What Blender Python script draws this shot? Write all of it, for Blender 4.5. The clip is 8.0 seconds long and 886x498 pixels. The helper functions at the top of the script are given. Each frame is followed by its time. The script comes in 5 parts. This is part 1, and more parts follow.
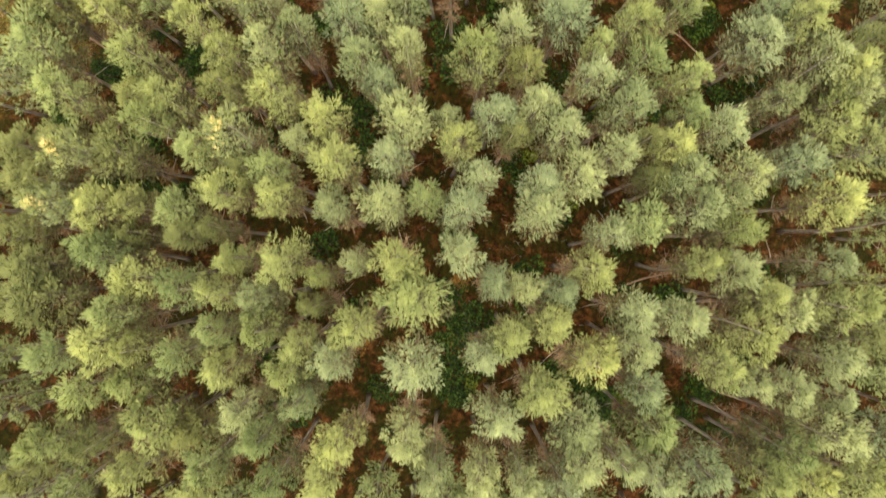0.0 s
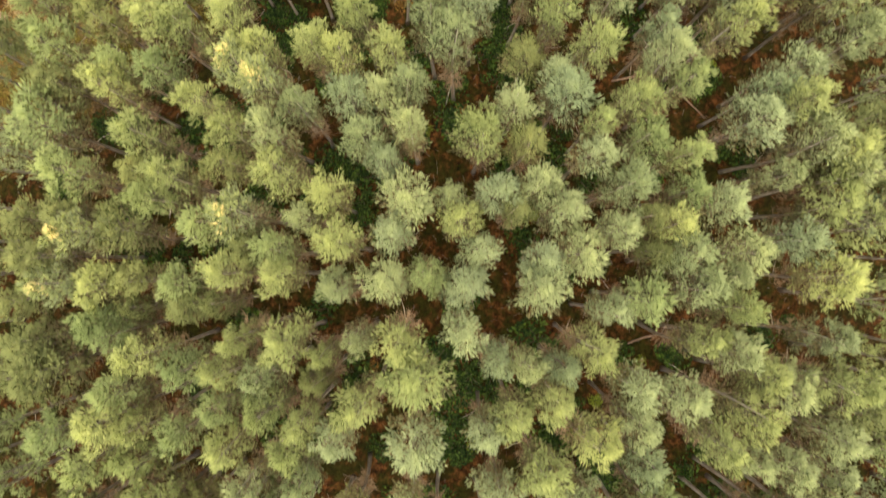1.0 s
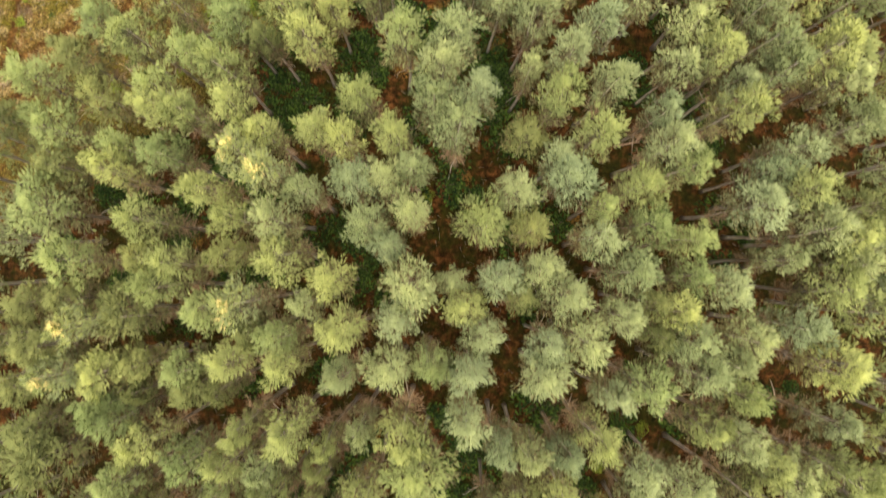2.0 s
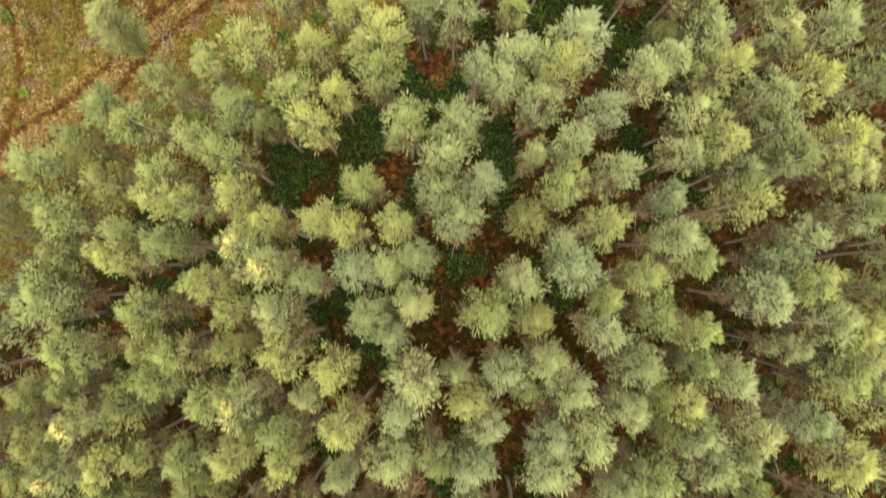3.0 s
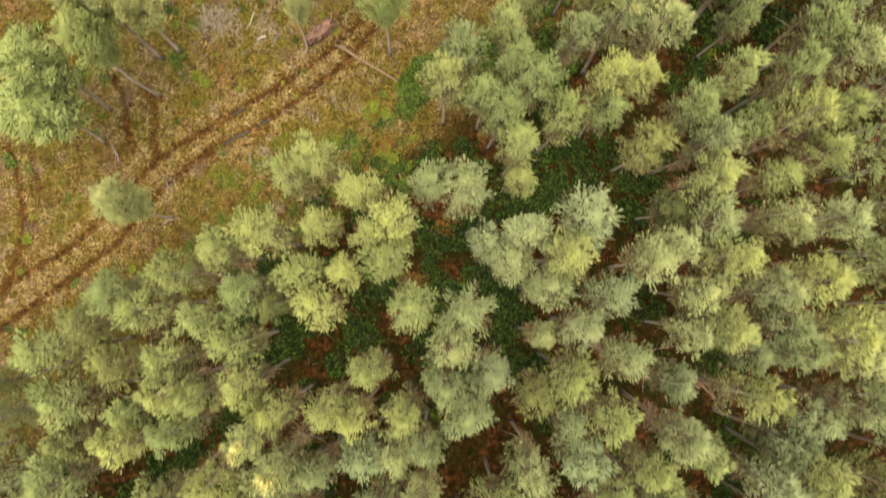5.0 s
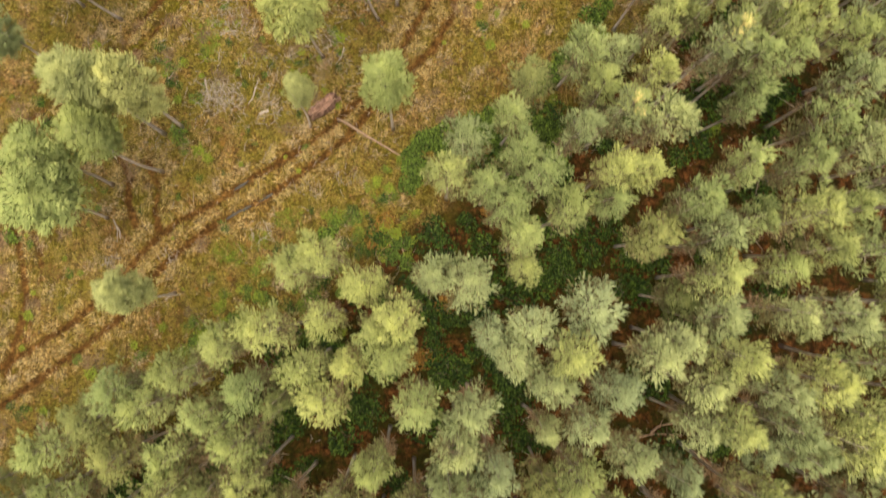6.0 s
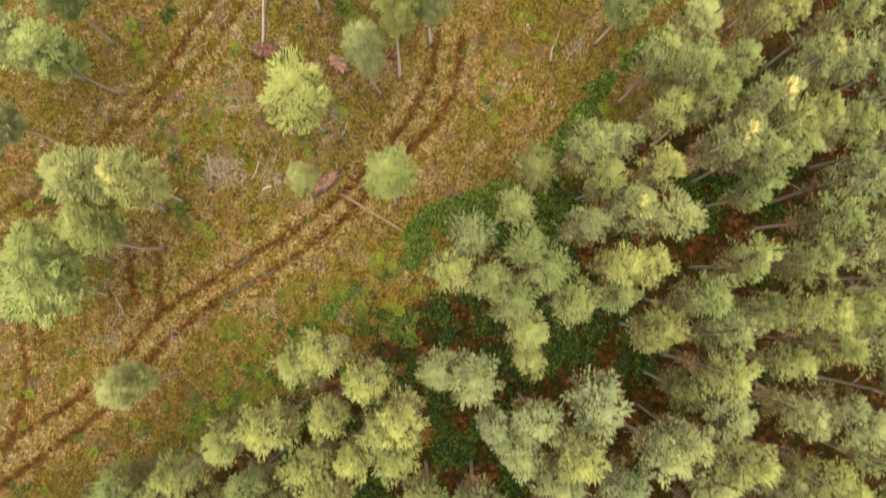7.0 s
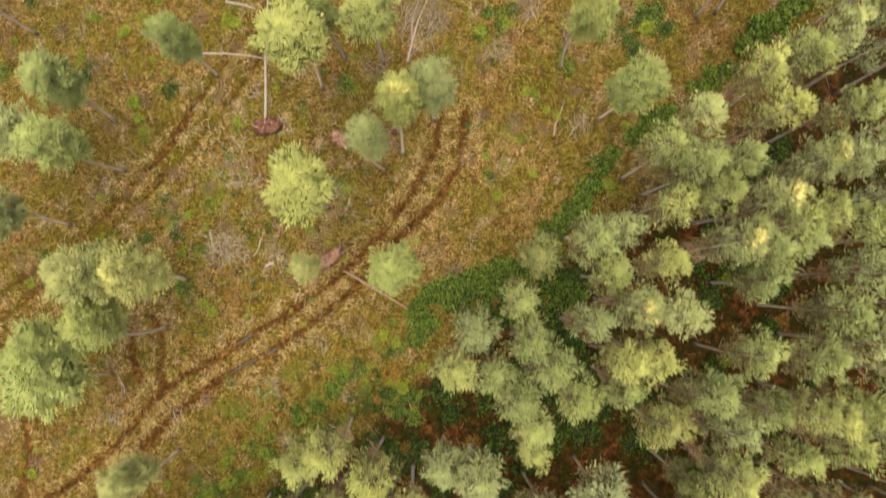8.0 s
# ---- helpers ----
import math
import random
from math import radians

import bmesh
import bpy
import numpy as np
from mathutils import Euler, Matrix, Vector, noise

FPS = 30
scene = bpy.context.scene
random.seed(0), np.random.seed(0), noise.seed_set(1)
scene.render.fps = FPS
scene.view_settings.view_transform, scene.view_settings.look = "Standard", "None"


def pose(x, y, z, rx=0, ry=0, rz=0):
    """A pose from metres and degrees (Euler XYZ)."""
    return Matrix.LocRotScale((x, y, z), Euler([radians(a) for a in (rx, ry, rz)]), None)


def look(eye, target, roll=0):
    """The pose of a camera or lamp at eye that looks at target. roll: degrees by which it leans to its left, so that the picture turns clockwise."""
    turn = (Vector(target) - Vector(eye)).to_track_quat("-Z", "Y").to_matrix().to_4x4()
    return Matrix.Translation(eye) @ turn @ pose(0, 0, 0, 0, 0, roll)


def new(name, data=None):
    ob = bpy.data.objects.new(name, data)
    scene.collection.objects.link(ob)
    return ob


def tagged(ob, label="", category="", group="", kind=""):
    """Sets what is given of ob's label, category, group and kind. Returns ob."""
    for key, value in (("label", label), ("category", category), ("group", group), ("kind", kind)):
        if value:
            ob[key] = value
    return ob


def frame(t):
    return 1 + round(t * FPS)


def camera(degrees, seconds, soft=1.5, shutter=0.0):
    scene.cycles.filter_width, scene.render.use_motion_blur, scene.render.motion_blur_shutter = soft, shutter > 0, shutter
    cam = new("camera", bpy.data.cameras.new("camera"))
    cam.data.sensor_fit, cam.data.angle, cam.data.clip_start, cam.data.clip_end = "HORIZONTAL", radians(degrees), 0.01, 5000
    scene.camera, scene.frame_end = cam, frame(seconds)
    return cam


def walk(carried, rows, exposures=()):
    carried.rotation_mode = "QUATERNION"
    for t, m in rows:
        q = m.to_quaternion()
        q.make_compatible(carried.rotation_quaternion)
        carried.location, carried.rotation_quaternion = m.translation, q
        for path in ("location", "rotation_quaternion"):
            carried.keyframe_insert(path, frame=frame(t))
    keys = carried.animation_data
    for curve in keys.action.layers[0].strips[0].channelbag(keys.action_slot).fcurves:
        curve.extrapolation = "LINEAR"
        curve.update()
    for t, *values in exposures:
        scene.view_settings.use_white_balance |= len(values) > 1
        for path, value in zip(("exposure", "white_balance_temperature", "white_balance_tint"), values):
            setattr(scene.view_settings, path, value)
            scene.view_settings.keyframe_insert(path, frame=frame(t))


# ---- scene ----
cam = camera(61.2, 8.0, soft=1.38, shutter=0.85)
METRES, EYE, TILT, LEAN, TURN = 40.0, 55.4, -89.1, 0.0, 0.0
ROWS = [
    (0.0, 0.0, 0.0, 0.0, 0.0, 0.0, -0.0),
    (0.5, -0.0015, -0.0004, 0.0479, -0.0, 0.14, -0.01),
    (1.0, -0.004, -0.0008, 0.1041, -0.04, 0.18, 0.01),
    (1.5, -0.0072, -0.0011, 0.1628, -0.1, 0.22, 0.03),
    (3.0, -0.0154, -0.0022, 0.3396, -0.15, 0.9, 0.05),
    (3.5, -0.0186, -0.0018, 0.4022, -0.17, 1.06, 0.07),
    (4.0, -0.0214, -0.0008, 0.4657, -0.18, 1.22, 0.11),
    (4.5, -0.0239, 0.0001, 0.5302, -0.19, 1.37, 0.15),
    (6.0, -0.0314, 0.0039, 0.7297, -0.15, 1.78, 0.24),
    (6.5, -0.0334, 0.0052, 0.7973, -0.11, 1.9, 0.3),
    (7.0, -0.0355, 0.0065, 0.8643, -0.07, 2.07, 0.34),
    (7.5, -0.0371, 0.0077, 0.9316, -0.02, 2.23, 0.41),
    (8.0, -0.0386, 0.0088, 0.9991, 0.04, 2.39, 0.49),
]
walk(cam, [(t, pose(0, 0, EYE, TILT, LEAN, TURN) @ pose(METRES * x, METRES * y, METRES * z, 90 + pitch, roll, yaw)) for t, x, y, z, yaw, pitch, roll in ROWS],
     exposures=((0.0, 1.40, 6800, 5), (4.0, 1.36, 7000, 5.5), (8.0, 1.27, 7350, 6.9)))

# ---- light: a bright, thinly overcast sky, the sun's glow close to the zenith ----
SUN_UP, SUN_ROUND = radians(86), radians(180)
world = bpy.data.worlds.new("sky")
scene.world = world
world.use_nodes = True
wn = world.node_tree.nodes
sky = wn.new("ShaderNodeTexSky")
sky.sky_type, sky.sun_disc = "NISHITA", False
sky.sun_elevation, sky.sun_rotation = SUN_UP, SUN_ROUND
sky.air_density, sky.dust_density, sky.ozone_density = 1.0, 4.0, 0.6
world.node_tree.links.new(sky.outputs[0], wn["Background"].inputs[0])
wn["Background"].inputs[1].default_value = 0.1
sun = new("sun", bpy.data.lights.new("sun", "SUN"))
sun.data.energy, sun.data.angle, sun.data.color = 4.3, radians(55), (1.0, 0.92, 0.75)
toward = Vector((math.cos(SUN_UP) * math.sin(SUN_ROUND), math.cos(SUN_UP) * math.cos(SUN_ROUND), math.sin(SUN_UP)))
sun.matrix_world = look(toward * 90, (0, 0, 0))

# ---- materials ----
def material(name):
    m = bpy.data.materials.new(name)
    m.use_nodes = True
    return m, m.node_tree.nodes, m.node_tree.links, m.node_tree.nodes["Principled BSDF"]


def ramp(nodes, links, source, stops):
    r = nodes.new("ShaderNodeValToRGB")
    e = r.color_ramp.elements
    while len(e) < len(stops):
        e.new(0.5)
    for k, (at, rgb) in zip(e, stops):
        k.position, k.color = at, (*rgb, 1)
    links.new(source, r.inputs[0])
    return r.outputs[0]


def noise_of(nodes, links, scale, detail=4.0, rough=0.6, vector=None):
    n = nodes.new("ShaderNodeTexNoise")
    n.inputs["Scale"].default_value, n.inputs["Detail"].default_value, n.inputs["Roughness"].default_value = scale, detail, rough
    if vector:
        links.new(vector, n.inputs["Vector"])
    return n.outputs["Fac"]


def blend(nodes, links, a, b, fac, mode="MIX"):
    m = nodes.new("ShaderNodeMix")
    m.data_type, m.blend_type = "RGBA", mode
    for socket, v in ((m.inputs[6], a), (m.inputs[7], b), (m.inputs[0], fac)):
        if isinstance(v, (int, float)):
            socket.default_value = v
        elif isinstance(v, tuple):
            socket.default_value = (*v, 1)
        else:
            links.new(v, socket)
    return m.outputs[2]


def bumped(nodes, links, shader, height, strength, distance):
    b = nodes.new("ShaderNodeBump")
    b.inputs["Strength"].default_value, b.inputs["Distance"].default_value = strength, distance
    links.new(height, b.inputs["Height"])
    links.new(b.outputs[0], shader.inputs["Normal"])


def leafy(name, dark, light, gloss=0.6, thin=0.42, spread=0.2, clump=2.2, patchy=0.32, mid=0.5):
    """Needles and leaves: each blade its own shade, each plant its own tone, light shining through."""
    m, n, l, p = material(name)
    geo, info = n.new("ShaderNodeNewGeometry"), n.new("ShaderNodeObjectInfo")
    place = n.new("ShaderNodeTexCoord").outputs["Object"]
    shade = ramp(n, l, geo.outputs["Random Per Island"], [(0.0, dark), (0.55, tuple(a + (b - a) * mid for a, b in zip(dark, light))), (1.0, light)])
    patch = ramp(n, l, noise_of(n, l, clump, 3, 0.6, place), [(0.34, (1 - patchy, 1 - patchy * 0.9, 1 - patchy)), (0.66, (1 + patchy, 1 + patchy * 0.9, 1 + patchy * 0.6))])
    tone = ramp(n, l, info.outputs["Random"], [(0.0, (1 - spread, 1 - spread * 0.8, 1 - spread * 0.9)), (0.5, (1, 1, 1)), (1.0, (1 + spread, 1 + spread * 0.85, 1 + spread * 0.5))])
    colour = blend(n, l, blend(n, l, shade, patch, 1.0, "MULTIPLY"), tone, 1.0, "MULTIPLY")
    l.new(colour, p.inputs["Base Color"])
    p.inputs["Roughness"].default_value = gloss
    p.inputs["Specular IOR Level"].default_value = 0.1
    t, mix = n.new("ShaderNodeBsdfTranslucent"), n.new("ShaderNodeMixShader")
    l.new(colour, t.inputs[0])
    mix.inputs[0].default_value = thin
    l.new(p.outputs[0], mix.inputs[1])
    l.new(t.outputs[0], mix.inputs[2])
    l.new(mix.outputs[0], n["Material Output"].inputs[0])
    return m


def woody(name, dark, light, scale=9.0, rough=0.9):
    m, n, l, p = material(name)
    place = n.new("ShaderNodeTexCoord").outputs["Object"]
    info = n.new("ShaderNodeObjectInfo")
    stretch = n.new("ShaderNodeMapping")
    stretch.inputs["Scale"].default_value = (1, 1, 0.25)
    l.new(place, stretch.inputs[0])
    grain = noise_of(n, l, scale, 6, 0.7, stretch.outputs[0])
    colour = ramp(n, l, grain, [(0.3, dark), (0.7, light)])
    tone = ramp(n, l, info.outputs["Random"], [(0.0, (0.75, 0.75, 0.75)), (1.0, (1.2, 1.18, 1.15))])
    l.new(blend(n, l, colour, tone, 1.0, "MULTIPLY"), p.inputs["Base Color"])
    p.inputs["Roughness"].default_value = rough
    p.inputs["Specular IOR Level"].default_value = 0.15
    bumped(n, l, p, grain, 0.6, 0.02)
    return m


TONES = {
    "l": ("pale_green", (0.120, 0.140, 0.070), (0.290, 0.308, 0.166)), "y": ("yellow_green", (0.125, 0.142, 0.054), (0.310, 0.322, 0.140)),
    "g": ("green", (0.102, 0.127, 0.052), (0.255, 0.280, 0.130)), "w": ("grey_green", (0.114, 0.134, 0.073), (0.262, 0.292, 0.176)),
    "p": ("pale_yellow_green", (0.140, 0.150, 0.068), (0.345, 0.345, 0.172)),
    "d": ("dull_olive", (0.085, 0.096, 0.040), (0.190, 0.195, 0.082)),
}
TONES = {k: (name, tuple(v * f for v, f in zip(dark, (0.97, 1.0, 0.97))), tuple(v * f for v, f in zip(light, (0.97, 1.0, 0.97)))) for k, (name, dark, light) in TONES.items()}
NEEDLES = {k: leafy("needles_" + name, tuple(0.36 * a + 0.70 * b for a, b in zip(dark, light)), tuple(0.22 * a + 0.90 * b for a, b in zip(dark, light)), thin=0.5, patchy=0.22) for k, (name, dark, light) in TONES.items()}
# young shoots and crown tops: sunlight is painted in as a paler needle colour
SUNLIT_SHOOTS = {k: leafy("sunlit_shoots_" + name, tuple(v * f for v, f in zip(dark, (2.0, 1.94, 1.86))), tuple(v * f for v, f in zip(light, (1.20, 1.18, 1.14))), thin=0.5, patchy=0.22) for k, (name, dark, light) in TONES.items()}
TIPS = dict(SUNLIT_SHOOTS)
NEEDLES["t"], SUNLIT_SHOOTS["t"], TIPS["t"] = NEEDLES["l"], SUNLIT_SHOOTS["y"], leafy("golden_shoots", (0.48, 0.39, 0.17), (0.72, 0.58, 0.27), thin=0.4)
# old brownish needles low in the crown, darkened further to paint in its shadow
SHADED_OLD_NEEDLES = leafy("shaded_old_needles", (0.115, 0.098, 0.052), (0.225, 0.192, 0.104), thin=0.5)
BARK = woody("pine_bark", (0.27, 0.215, 0.185), (0.58, 0.50, 0.445))
DRY_TWIGS = woody("dry_brown_twigs", (0.115, 0.075, 0.046), (0.25, 0.170, 0.108))
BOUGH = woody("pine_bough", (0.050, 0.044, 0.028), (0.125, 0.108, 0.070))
BRAMBLE = leafy("bramble_leaves", (0.006, 0.014, 0.003), (0.135, 0.200, 0.034), 0.6, 0.4, mid=0.40)
# dark shrub green with the dimness under the canopy mixed into it
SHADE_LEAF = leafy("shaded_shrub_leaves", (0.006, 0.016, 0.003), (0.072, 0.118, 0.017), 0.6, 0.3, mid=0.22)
FRESH = leafy("fresh_leaves", (0.070, 0.095, 0.010), (0.185, 0.225, 0.030), 0.6, 0.4)
BRACKEN = leafy("autumn_bracken", (0.090, 0.040, 0.012), (0.240, 0.135, 0.030), 0.6, 0.4)
HEATHER = leafy("dry_twiggy_heather", (0.045, 0.030, 0.020), (0.160, 0.104, 0.066), 0.8, 0.2)
STRAW = leafy("dry_grass", (0.128, 0.080, 0.036), (0.346, 0.245, 0.116), 0.7, 0.35, clump=4.6, patchy=0.5)
OLIVE = leafy("olive_grass", (0.076, 0.062, 0.012), (0.240, 0.190, 0.046), 0.6, 0.4, clump=4.6, patchy=0.5)
RUST = leafy("russet_grass", (0.080, 0.038, 0.015), (0.230, 0.122, 0.056), 0.7, 0.35, clump=4.6, patchy=0.5)
PALE_STRAW = leafy("pale_straw", (0.165, 0.118, 0.062), (0.40, 0.305, 0.168), 0.7, 0.35, clump=4.6, patchy=0.45)
WITHERED = leafy("withered_grey_stalks", (0.115, 0.082, 0.061), (0.37, 0.283, 0.212), 0.8, 0.3, clump=4.6, patchy=0.5)
GREEN_BLADES = leafy("green_grass_blades", (0.040, 0.060, 0.008), (0.130, 0.175, 0.026), 0.6, 0.4, clump=2.4, patchy=0.4)
DEADWOOD = woody("weathered_deadwood", (0.12, 0.098, 0.087), (0.29, 0.25, 0.225), 14)
REDWOOD = woody("reddish_fallen_stem", (0.12, 0.075, 0.052), (0.30, 0.205, 0.155), 12)
PALE_EARTH = woody("pinkish_earth_on_roots", (0.050, 0.028, 0.022), (0.235, 0.138, 0.108), 4, 1.0)
EARTH = woody("red_earth_on_roots", (0.015, 0.0075, 0.006), (0.115, 0.056, 0.044), 4, 1.0)
WATER, wn_, wl_, wp_ = material("ditch_water")
wp_.inputs["Base Color"].default_value, wp_.inputs["Roughness"].default_value = (0.020, 0.018, 0.015, 1), 0.2
wp_.inputs["Specular IOR Level"].default_value = 0.06

# ---- the ground: one sheet, fine near the flight, with wheel ruts pressed into the clearing ----
def edge_of_wood(x):
    """The y of the line along which the pine stand meets the clearing."""
    return 0.77 * x + 40.6


TRACK_WEST = [(-52, 13), (-40, 20), (-32, 24.2), (-28.3, 26.6), (-25.8, 28.7), (-23.0, 32.2), (-20.5, 34.0), (-18.6, 35.1), (-16.3, 36.6), (-14.1, 37.9), (-11.8, 39.2), (-9.0, 41.5), (-6.6, 43.8), (-4.2, 46.8), (-2.1, 50.6), (-1.6, 54.2)]
TRACK_EAST = [(-50, 10), (-38, 17.4), (-28.5, 24.0), (-24.9, 26.8), (-23.0, 29.5), (-21.0, 31.5), (-18.6, 33.3), (-16.9, 34.4), (-14.3, 35.7), (-12.1, 37.1), (-10.1, 38.7), (-8.1, 40.3), (-5.1, 43.8), (-1.7, 47.0), (-0.2, 49.8), (0.2, 53.4)]
SIDE_WEST = [(-60, 24), (-44, 34), (-34.5, 40.1), (-32.0, 41.7), (-28.3, 44.4), (-25.8, 46.8), (-22.0, 51.0), (-19.5, 55.3), (-16.1, 59.6), (-10, 70)]
SIDE_EAST = [(-58, 22.5), (-43, 32.6), (-33.2, 39.0), (-29.9, 41.9), (-26.2, 45.0), (-22.0, 49.0), (-18.2, 53.5), (-14.6, 58.6), (-8.6, 69)]
SIDE_WORN = [(-23.6, 49.2), (-22.0, 51.0), (-20.6, 53.4), (-19.5, 55.3)]
OLD_WEST = [(-24.0, 33.6), (-24.6, 35.4), (-24.5, 37.2), (-25.4, 39.0)]
OLD_EAST = [(-22.2, 33.0), (-22.6, 34.6), (-22.3, 36.4), (-23.0, 38.4)]
FAR_WEST = [(-33.4, 22.5), (-32.8, 24.8), (-32.2, 26.9), (-32.0, 28.5), (-32.3, 30.5), (-32.6, 32.2), (-33.4, 34.0)]
FAR_EAST = [(-31.9, 25.2), (-31.3, 27.3), (-31.2, 28.9), (-31.0, 30.1), (-31.0, 31.8), (-31.6, 33.6)]


def reach(px, py, line):
    """The distance of each place to a bent line."""
    best = np.full(px.shape, 1e9)
    for (ax, ay), (bx, by) in zip(line, line[1:]):
        dx, dy = bx - ax, by - ay
        s = np.clip(((px - ax) * dx + (py - ay) * dy) / (dx * dx + dy * dy), 0, 1)
        best = np.minimum(best, np.hypot(px - ax - s * dx, py - ay - s * dy))
    return best


def waves(px, py, size, seed, octaves=4):
    """Smooth noise from sums of turned sines."""
    rng = np.random.default_rng(seed)
    out, amp = np.zeros_like(px), 1.0
    for o in range(octaves):
        for k in range(5):
            a, ph, f = rng.uniform(0, 6.283), rng.uniform(0, 6.283), rng.uniform(0.7, 1.4) * 6.283 / size * 2 ** o
            out += amp * np.sin((px * math.cos(a) + py * math.sin(a)) * f + ph) / 5
        amp *= 0.5
    return out


def height(px, py):
    px, py = np.asarray(px, float), np.asarray(py, float)
    near = np.exp(-(np.hypot(px, py - 25) / 120) ** 2)
    z = 0.16 * waves(px, py, 9.0, 3) * near + 0.075 * waves(px, py, 1.4, 4, 3) * near
    wander = 0.13 * waves(px, py, 2.4, 9, 3)
    for line, deep, wide in ((TRACK_WEST, 0.26, 0.24), (TRACK_EAST, 0.24, 0.22), (SIDE_WEST, 0.13, 0.26), (SIDE_EAST, 0.10, 0.26), (OLD_WEST, 0.16, 0.22), (OLD_EAST, 0.14, 0.22), (FAR_WEST, 0.14, 0.22), (FAR_EAST, 0.10, 0.22)):
        d = reach(px, py, line) + wander
        z = z - deep * np.exp(-(d / wide) ** 2) + 0.10 * np.exp(-((d - 0.62) / 0.25) ** 2)
    return z


def ground_at(x, y):
    return float(height([x], [y])[0])


fine = 0.28
inner_x, inner_y = np.arange(-46, 38, fine), np.arange(-26, 72, fine)
out = np.array([1.2, 3, 6, 11, 19, 32, 55, 95, 170, 300, 600, 1200, 2400])
gx = np.concatenate((inner_x[0] - out[::-1], inner_x, inner_x[-1] + out))
gy = np.concatenate((inner_y[0] - out[::-1], inner_y, inner_y[-1] + out))
GX, GY = (a.ravel() for a in np.meshgrid(gx, gy))
nx, ny = len(gx), len(gy)
GZ = height(GX, GY)
corner = (np.arange(ny - 1)[:, None] * nx + np.arange(nx - 1)[None, :]).ravel()
sheet = bpy.data.meshes.new("ground")
sheet.from_pydata(np.column_stack((GX, GY, GZ)).tolist(), [], np.column_stack((corner, corner + 1, corner + nx + 1, corner + nx)).tolist())
sheet.polygons.foreach_set("use_smooth", [True] * len(sheet.polygons))


def cover(name, values):
    sheet.attributes.new(name, "FLOAT", "POINT").data.foreach_set("value", np.clip(values, 0, 1).astype(np.float32))


WANDER = 0.13 * waves(GX, GY, 2.4, 9, 3)
rut = np.full_like(GX, 9.0)
for line, wide in ((TRACK_WEST, 1.25), (TRACK_EAST, 1.4), (SIDE_WEST, 3.0), (SIDE_EAST, 4.0), (OLD_WEST, 1.3), (OLD_EAST, 1.4), (FAR_WEST, 1.4), (FAR_EAST, 1.8), (SIDE_WORN, 1.5)):
    rut = np.minimum(rut, (reach(GX, GY, line) + WANDER) * wide)
cover("rut", rut / 2.0 + 0.05 * waves(GX, GY, 5.0, 61))
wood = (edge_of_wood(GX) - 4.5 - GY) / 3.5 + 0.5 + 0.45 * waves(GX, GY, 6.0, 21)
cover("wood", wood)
trodden = np.minimum(reach(GX, GY, TRACK_WEST), reach(GX, GY, TRACK_EAST))
cover("worn", np.exp(-(trodden / 1.3) ** 2) * (0.7 + 0.4 * waves(GX, GY, 4.0, 33)))

m, n, l, p = material("ground_cover")


def reading(name):
    a = n.new("ShaderNodeAttribute")
    a.attribute_name = name
    return a.outputs["Fac"]


place = n.new("ShaderNodeTexCoord").outputs["Object"]
straw = ramp(n, l, noise_of(n, l, 4.6, 8, 0.74, place), [(0.41, (0.0150, 0.0087, 0.0021)), (0.48, (0.0600, 0.0347, 0.0083)), (0.56, (0.1537, 0.0942, 0.0276)), (0.68, (0.2806, 0.1934, 0.0773))])
moss = ramp(n, l, noise_of(n, l, 5.0, 8, 0.74, place), [(0.36, (0.0117, 0.0134, 0.0012)), (0.55, (0.0655, 0.0560, 0.0048)), (0.70, (0.2098, 0.1736, 0.0216))])
green = ramp(n, l, noise_of(n, l, 0.55, 6, 0.7, place), [(0.42, (0, 0, 0)), (0.54, (0.85, 0.85, 0.85))])
rust = ramp(n, l, noise_of(n, l, 0.6, 6, 0.7, place), [(0.52, (0, 0, 0)), (0.66, (0.55, 0.55, 0.55))])
russet = ramp(n, l, noise_of(n, l, 4.8, 8, 0.74, place), [(0.36, (0.0221, 0.0092, 0.0030)), (0.66, (0.1439, 0.0667, 0.0195))])
open_land = blend(n, l, blend(n, l, straw, moss, green), russet, rust)
heath = ramp(n, l, noise_of(n, l, 0.95, 6, 0.72, place), [(0.505, (0, 0, 0)), (0.585, (0.85, 0.85, 0.85))])
open_land = blend(n, l, open_land, ramp(n, l, noise_of(n, l, 3.2, 6, 0.74, place), [(0.38, (0.016, 0.011, 0.003)), (0.64, (0.078, 0.047, 0.016))]), heath)
open_land = blend(n, l, open_land, straw, reading("worn"))
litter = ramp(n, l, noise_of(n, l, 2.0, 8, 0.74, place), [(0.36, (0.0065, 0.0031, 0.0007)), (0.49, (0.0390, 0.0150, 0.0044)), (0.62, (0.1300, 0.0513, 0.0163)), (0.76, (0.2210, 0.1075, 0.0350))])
dark_green = ramp(n, l, noise_of(n, l, 0.6, 6, 0.7, place), [(0.42, (0, 0, 0)), (0.56, (0.85, 0.85, 0.85))])
forest = blend(n, l, litter, ramp(n, l, noise_of(n, l, 2.5, 7, 0.74, place), [(0.38, (0.004, 0.006, 0.001)), (0.7, (0.034, 0.036, 0.005))]), dark_green)
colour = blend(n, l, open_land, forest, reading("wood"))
earth = ramp(n, l, noise_of(n, l, 2.5, 7, 0.74, place), [(0.34, (0.0130, 0.0063, 0.0015)), (0.52, (0.0551, 0.0252, 0.0067)), (0.68, (0.1740, 0.0924, 0.0285))])
frayed = n.new("ShaderNodeMath")
frayed.operation = "MULTIPLY_ADD"
l.new(noise_of(n, l, 1.7, 7, 0.75, place), frayed.inputs[0])
frayed.inputs[1].default_value = 0.52
